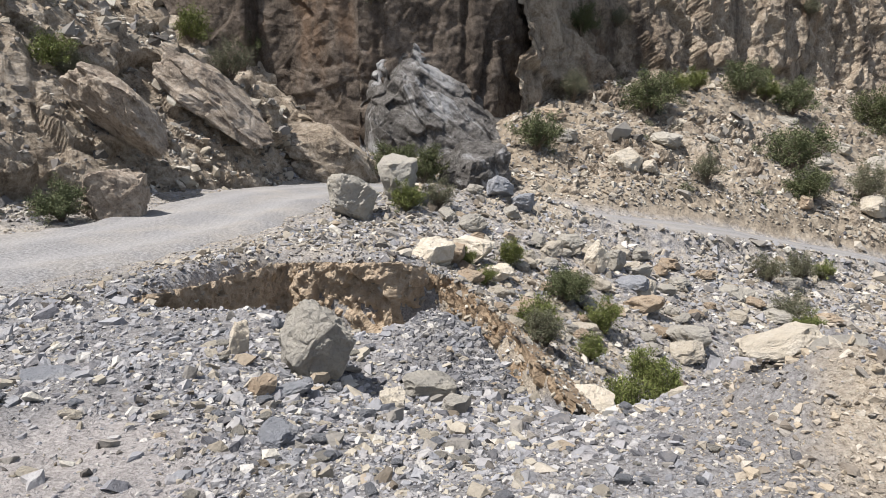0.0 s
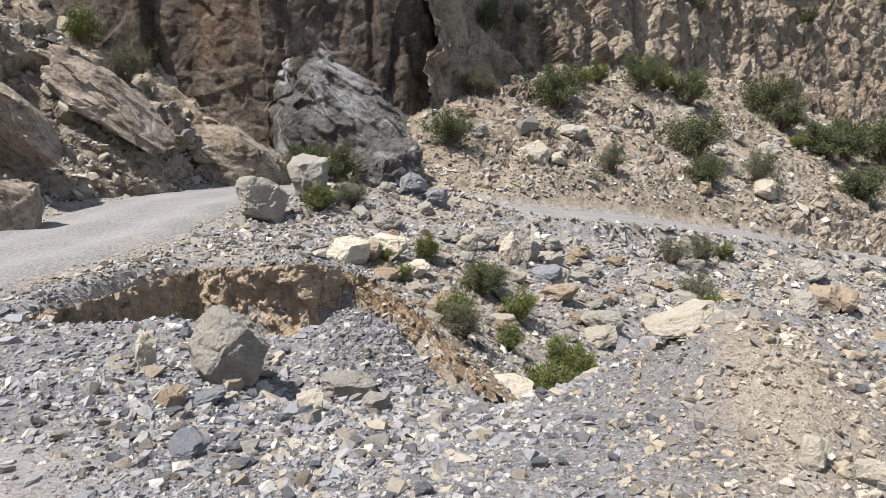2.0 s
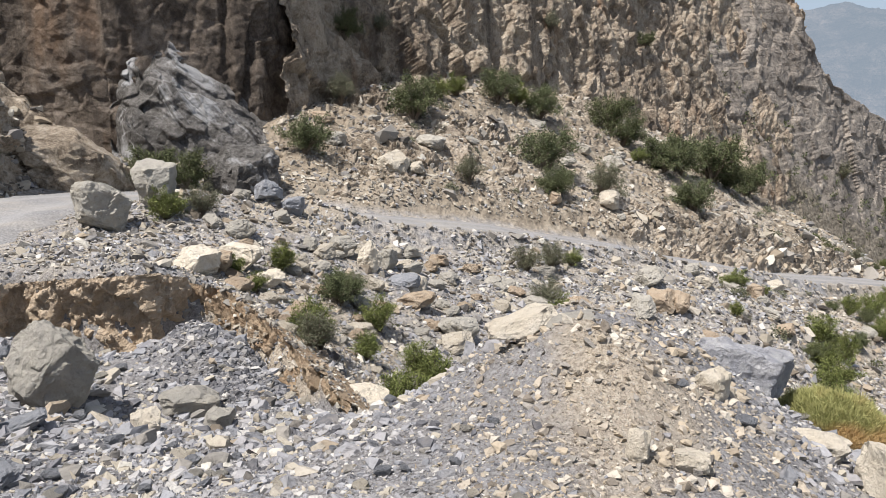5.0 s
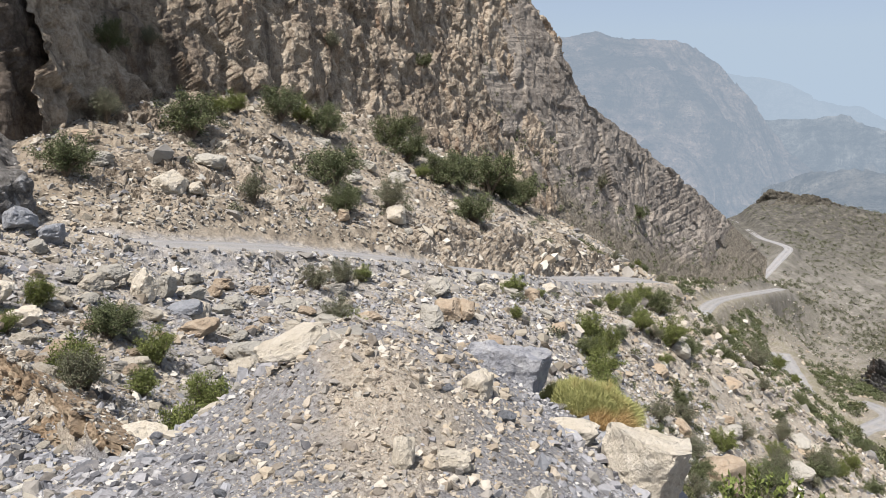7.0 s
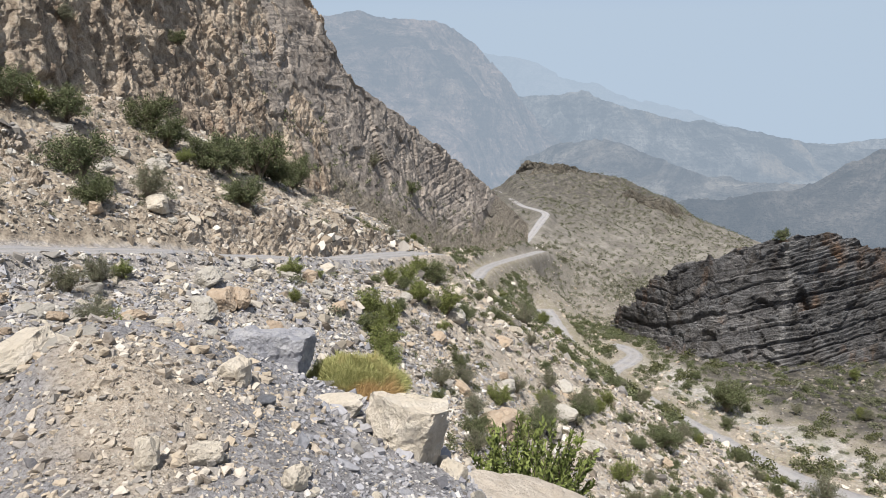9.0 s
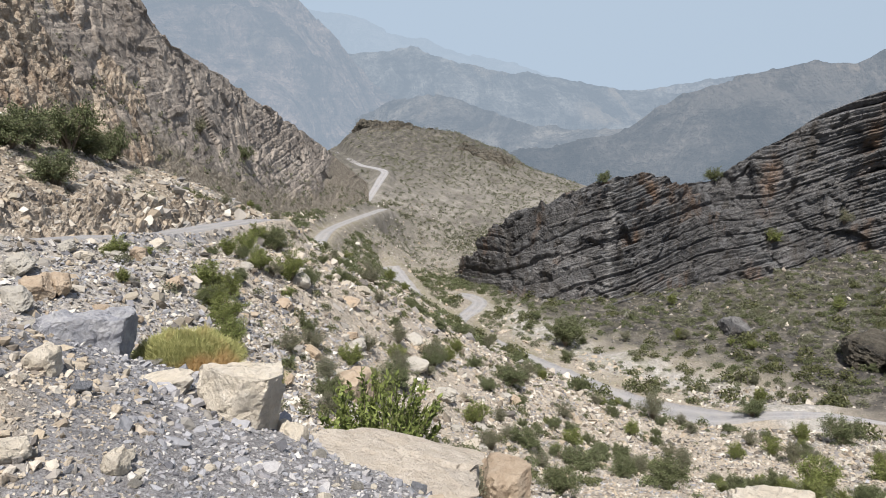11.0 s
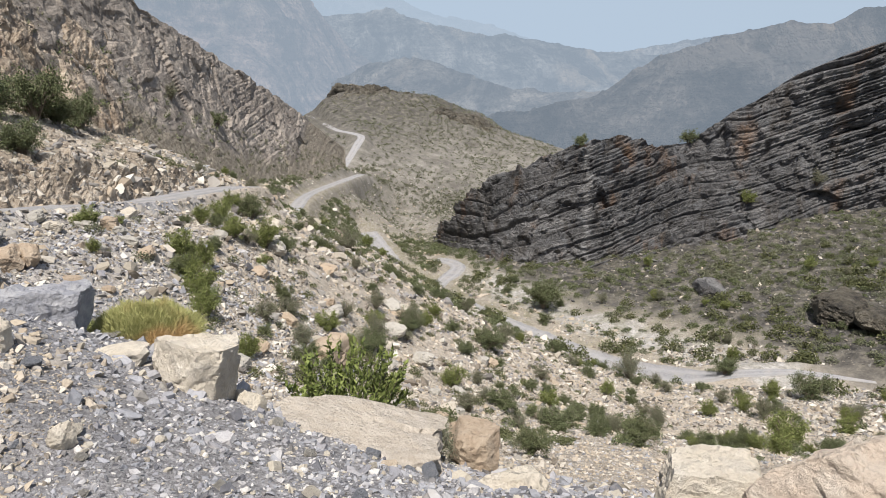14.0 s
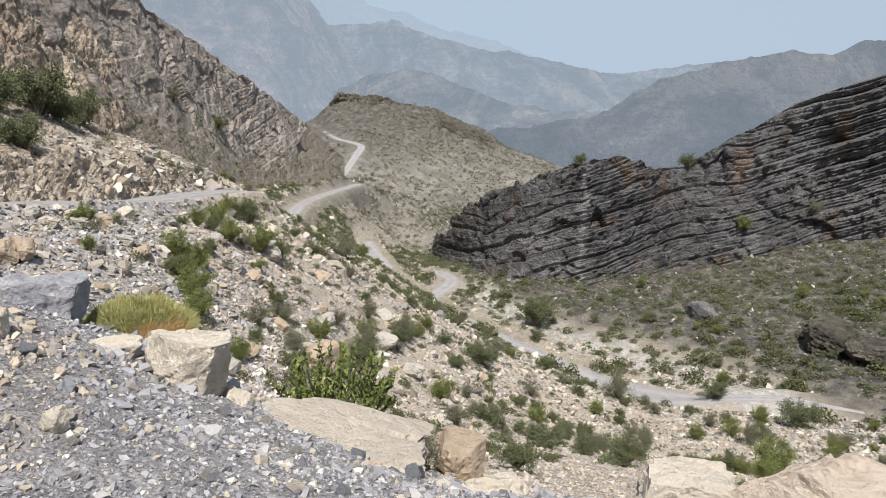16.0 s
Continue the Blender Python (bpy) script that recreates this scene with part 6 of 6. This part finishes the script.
# ---- loose stones ----
def shaly(xy, az, r):
    """More stones on the scree, few on the bare gravel and the tan earth."""
    bare = smooth(0.9, 0.4, np.hypot((az + 31) / 13, (r - 3.3) / 1.5)) + 1.12 * smooth(1.1, 0.6, np.hypot((az - 35) / 15, (r - 3.5) / 2.0))
    return np.clip(1 - 0.85 * bare, 0, 1)


scatter("scree_shale_chips", "finest grey shale chips covering the near ground", 60000, (-40, 108), (1.4, 9.5), (0.0024, 0.010), M_SHALE, 600, (0.3, 0.8), shaly, power=1.2)
scatter("scree_shale_fine", "fine grey shale chips covering the near ground", 23000, (-40, 108), (1.4, 9.5), (0.006, 0.020), M_SHALE, 601, (0.15, 0.5), shaly, 2, power=1.8)
def middle(xy, az, r):
    return smooth(1.1, 0.5, np.hypot((az + 4) / 22, (r - 4.1) / 2.2))


scatter("scree_heap", "heaped shale slabs in the hollow", 5200, (-30, 22), (2.2, 6.6), (0.008, 0.045), M_SHALE, 609, (0.15, 0.5), middle, 2, power=2.0)
scatter("scree_heap_tan", "tan blocks among the heaped slabs", 700, (-28, 20), (2.4, 6.4), (0.011, 0.045), M_RUBBLE, 610, (0.4, 0.9), middle, 1, power=2.2)
scatter("scree_shale", "grey shale pieces covering the near ground", 4200, (-40, 108), (1.6, 9.5), (0.014, 0.045), M_SHALE, 602, (0.15, 0.45), shaly, 2, power=2.6)
def tan_patch(xy, az, r):
    return smooth(1.0, 0.5, np.hypot((az - 35) / 17, (r - 3.5) / 2.1))


scatter("mound_tan", "tan limestone chips on the earthy mound", 16000, (14, 56), (1.6, 5.6), (0.003, 0.024), M_MOUND, 611, (0.4, 0.9), tan_patch, 1, power=1.5)
scatter("scree_tan", "tan limestone pieces among the shale", 3000, (-40, 108), (1.5, 9.5), (0.005, 0.03), M_RUBBLE, 603, (0.4, 0.9), None, 1, power=2.0)
def below_road(xy, az, r):
    """Most on the scree below the road, few above it."""
    return np.where((az > 2) & (r > np.interp(np.radians(az), *ROAD_WAY)), 0.2, 1.0) * smooth(-0.75, -0.1, fbm(np.column_stack([xy * 0.45, xy[:, :1] * 0]), 3, 47))


scatter("scree_gully", "angular rubble on the gully and scree slopes", 24000, (-34, 66), (8.5, 34), (0.0035, 0.022), M_RUBBLE, 604, (0.45, 0.95), below_road, 1, power=1.7)
scatter("scree_gully_shale", "grey shale rubble on the gully and scree slopes", 34000, (-34, 60), (8.0, 34), (0.0036, 0.014), M_SHALE, 605, (0.45, 1.0), below_road, power=1.7)
scatter("slope_rubble", "pale rubble on the upper slope", 26000, (-4, 56), (21, 62), (0.0025, 0.011), M_RUBBLE, 606, (0.4, 0.9), None, power=1.8)
scatter("valley_rubble", "pale rubble on the valley slopes", 34000, (46, 106), (7, 125), (0.0024, 0.012), M_MOUND, 607, (0.45, 0.95), lambda xy, az, r: np.where((az > 66) & (r > np.interp(az, (66, 69.5, 73.5, 79, 86, 93, 98, 112), (130, 108, 93, 83, 76, 69, 62, 62))), 0.05, 1.0), power=1.7)
for face, count, seed in (("cliff_crag", 4200, 620), ("cliff_upper_slope", 900, 621), ("outcrop_fold", 350, 622), ("outcrop_ledge", 300, 623), ("outcrop_roadside", 700, 624), ("bank_orange", 1500, 625), ("bank_earth", 260, 626), ("bedrock", 3200, 633), ("outcrop_bench", 400, 631), ("outcrop_step", 400, 632)):
    scatter("ledge_rubble", "loose stones caught on the rock face", count, (0, 1), (1, 2), (0.004, 0.028 if face[0] != "b" else 0.014), M_RUBBLE, seed, (0.45, 0.95), None, 1, power=1.7, spots=ledges_of(face, count, seed))
scatter("road_chips", "small loose gravel on the near road", 3500, (-40, 4), (10, 21), (0.005, 0.012), M_RUBBLE, 628, (0.4, 0.8), None, power=2.0)
scatter("far_bank_rubble", "dark rubble below the bedded mountain", 9000, (70, 106), (66, 130), (0.0018, 0.008), M_DARKRUBBLE, 627, (0.45, 0.95), lambda xy, az, r: smooth(2, 14, r - np.interp(az, (69.5, 73.5, 79, 86, 93, 98, 112), (108, 93, 83, 76, 69, 62, 62))), power=1.8)
scatter("valley_rubble_coarse", "coarse pale rubble on the near valley side", 3600, (44, 80), (9, 80), (0.005, 0.022), M_RUBBLE, 629, (0.45, 0.95), None, 1, power=2.3)
scatter("valley_rubble_grey", "grey rubble on the valley slopes", 8000, (44, 106), (9, 95), (0.0024, 0.009), M_SHALE, 630, (0.45, 0.95), lambda xy, az, r: np.where((az > 66) & (r > np.interp(az, (66, 79, 86, 98), (130, 83, 76, 62))), 0.0, 1.0), power=1.7)
scatter("wash_stones", "pale water-worn stones of the dry riverbed", 6000, (86, 106), (57, 76), (0.0025, 0.011), M_RUBBLE, 636, (0.5, 0.95), lambda xy, az, r: smooth(7, 3, from_line(xy, WADI)[0]), power=1.8)
scatter("valley_floor_rubble", "pale stones on the lower valley side", 14000, (68, 106), (30, 68), (0.0026, 0.013), M_RUBBLE, 637, (0.45, 0.95), None, power=1.7)
scatter("hillside_rubble", "pale stones over the hillside below the far road", 8000, (51, 70), (66, 180), (0.0016, 0.0045), M_RUBBLE, 634, (0.45, 0.95), None, power=1.8)
# dark flakes; the flank's shade is partly put into their colour
scatter("mound_shale_dark", "dark shale flakes, flank shade put in their tone, on the heap beside the gully", 6500, (-5, 11), (5.0, 7.6), (0.006, 0.022), M_DARKSHALE_SHADED, 635, (0.15, 0.5), lambda xy, az, r: smooth(1.1, 0.6, np.hypot((az - 2.5) / 6, (r - 6.3) / 1.0)), 2, power=2.0)
scatter("cutting_rubble", "broken tan stones along the road cutting", 14000, (5, 50), (22, 58), (0.003, 0.013), M_RUBBLE, 638, (0.5, 1.0), lambda xy, az, r: smooth(1.0, 1.6, r - np.interp(np.radians(az), *ROAD_WAY)) * smooth(6.0, 3.5, r - np.interp(np.radians(az), *ROAD_WAY)), 1, power=1.9)
scatter("roadside_rubble", "fallen stones along the crag foot", 1500, (-40, -8), (14.2, 22), (0.005, 0.03), M_RUBBLE, 608, (0.4, 0.9), None, 1, power=2.0)

# larger loose stones that can be told apart
STONE_MESHES = []
for k in range(10):
    v, f = rock_shape(700 + k, (1.0, 0.75, 0.34 if k % 2 else 0.55), 2, 10, 0.03, 0.6)
    me = mesh_from("stone", v, f, shade=False)
    me.materials.append((M_SHALEROCK, M_TANROCK, M_SHALEROCK, M_GREYROCK)[k % 4])
    STONE_MESHES.append(me)
KINDS = ("grey shale stone lying loose on scree", "pale tan limestone piece lying on scree", "grey shale stone lying loose on scree", "grey limestone piece lying loose on scree")
loose = random.Random(31)
for k in range(290):
    az, r = (loose.uniform(-36, 104) if k % 3 else loose.uniform(-24, 16)), math.exp(loose.uniform(math.log(2.1), math.log(8.0)))
    x, y = r * math.sin(radians(az)), r * math.cos(radians(az))
    s = loose.uniform(0.03, 0.10) * (0.6 + r / 6)
    ob = tagged(new("stone", STONE_MESHES[k % 10]), KINDS[k % 4], "stone", "loose stones on the scree")
    ob.matrix_basis = pose(x, y, ground_at(x, y) - 0.02 * s, loose.uniform(-14, 14), loose.uniform(-14, 14), loose.uniform(0, 360))
    ob.scale = (s, s, s)
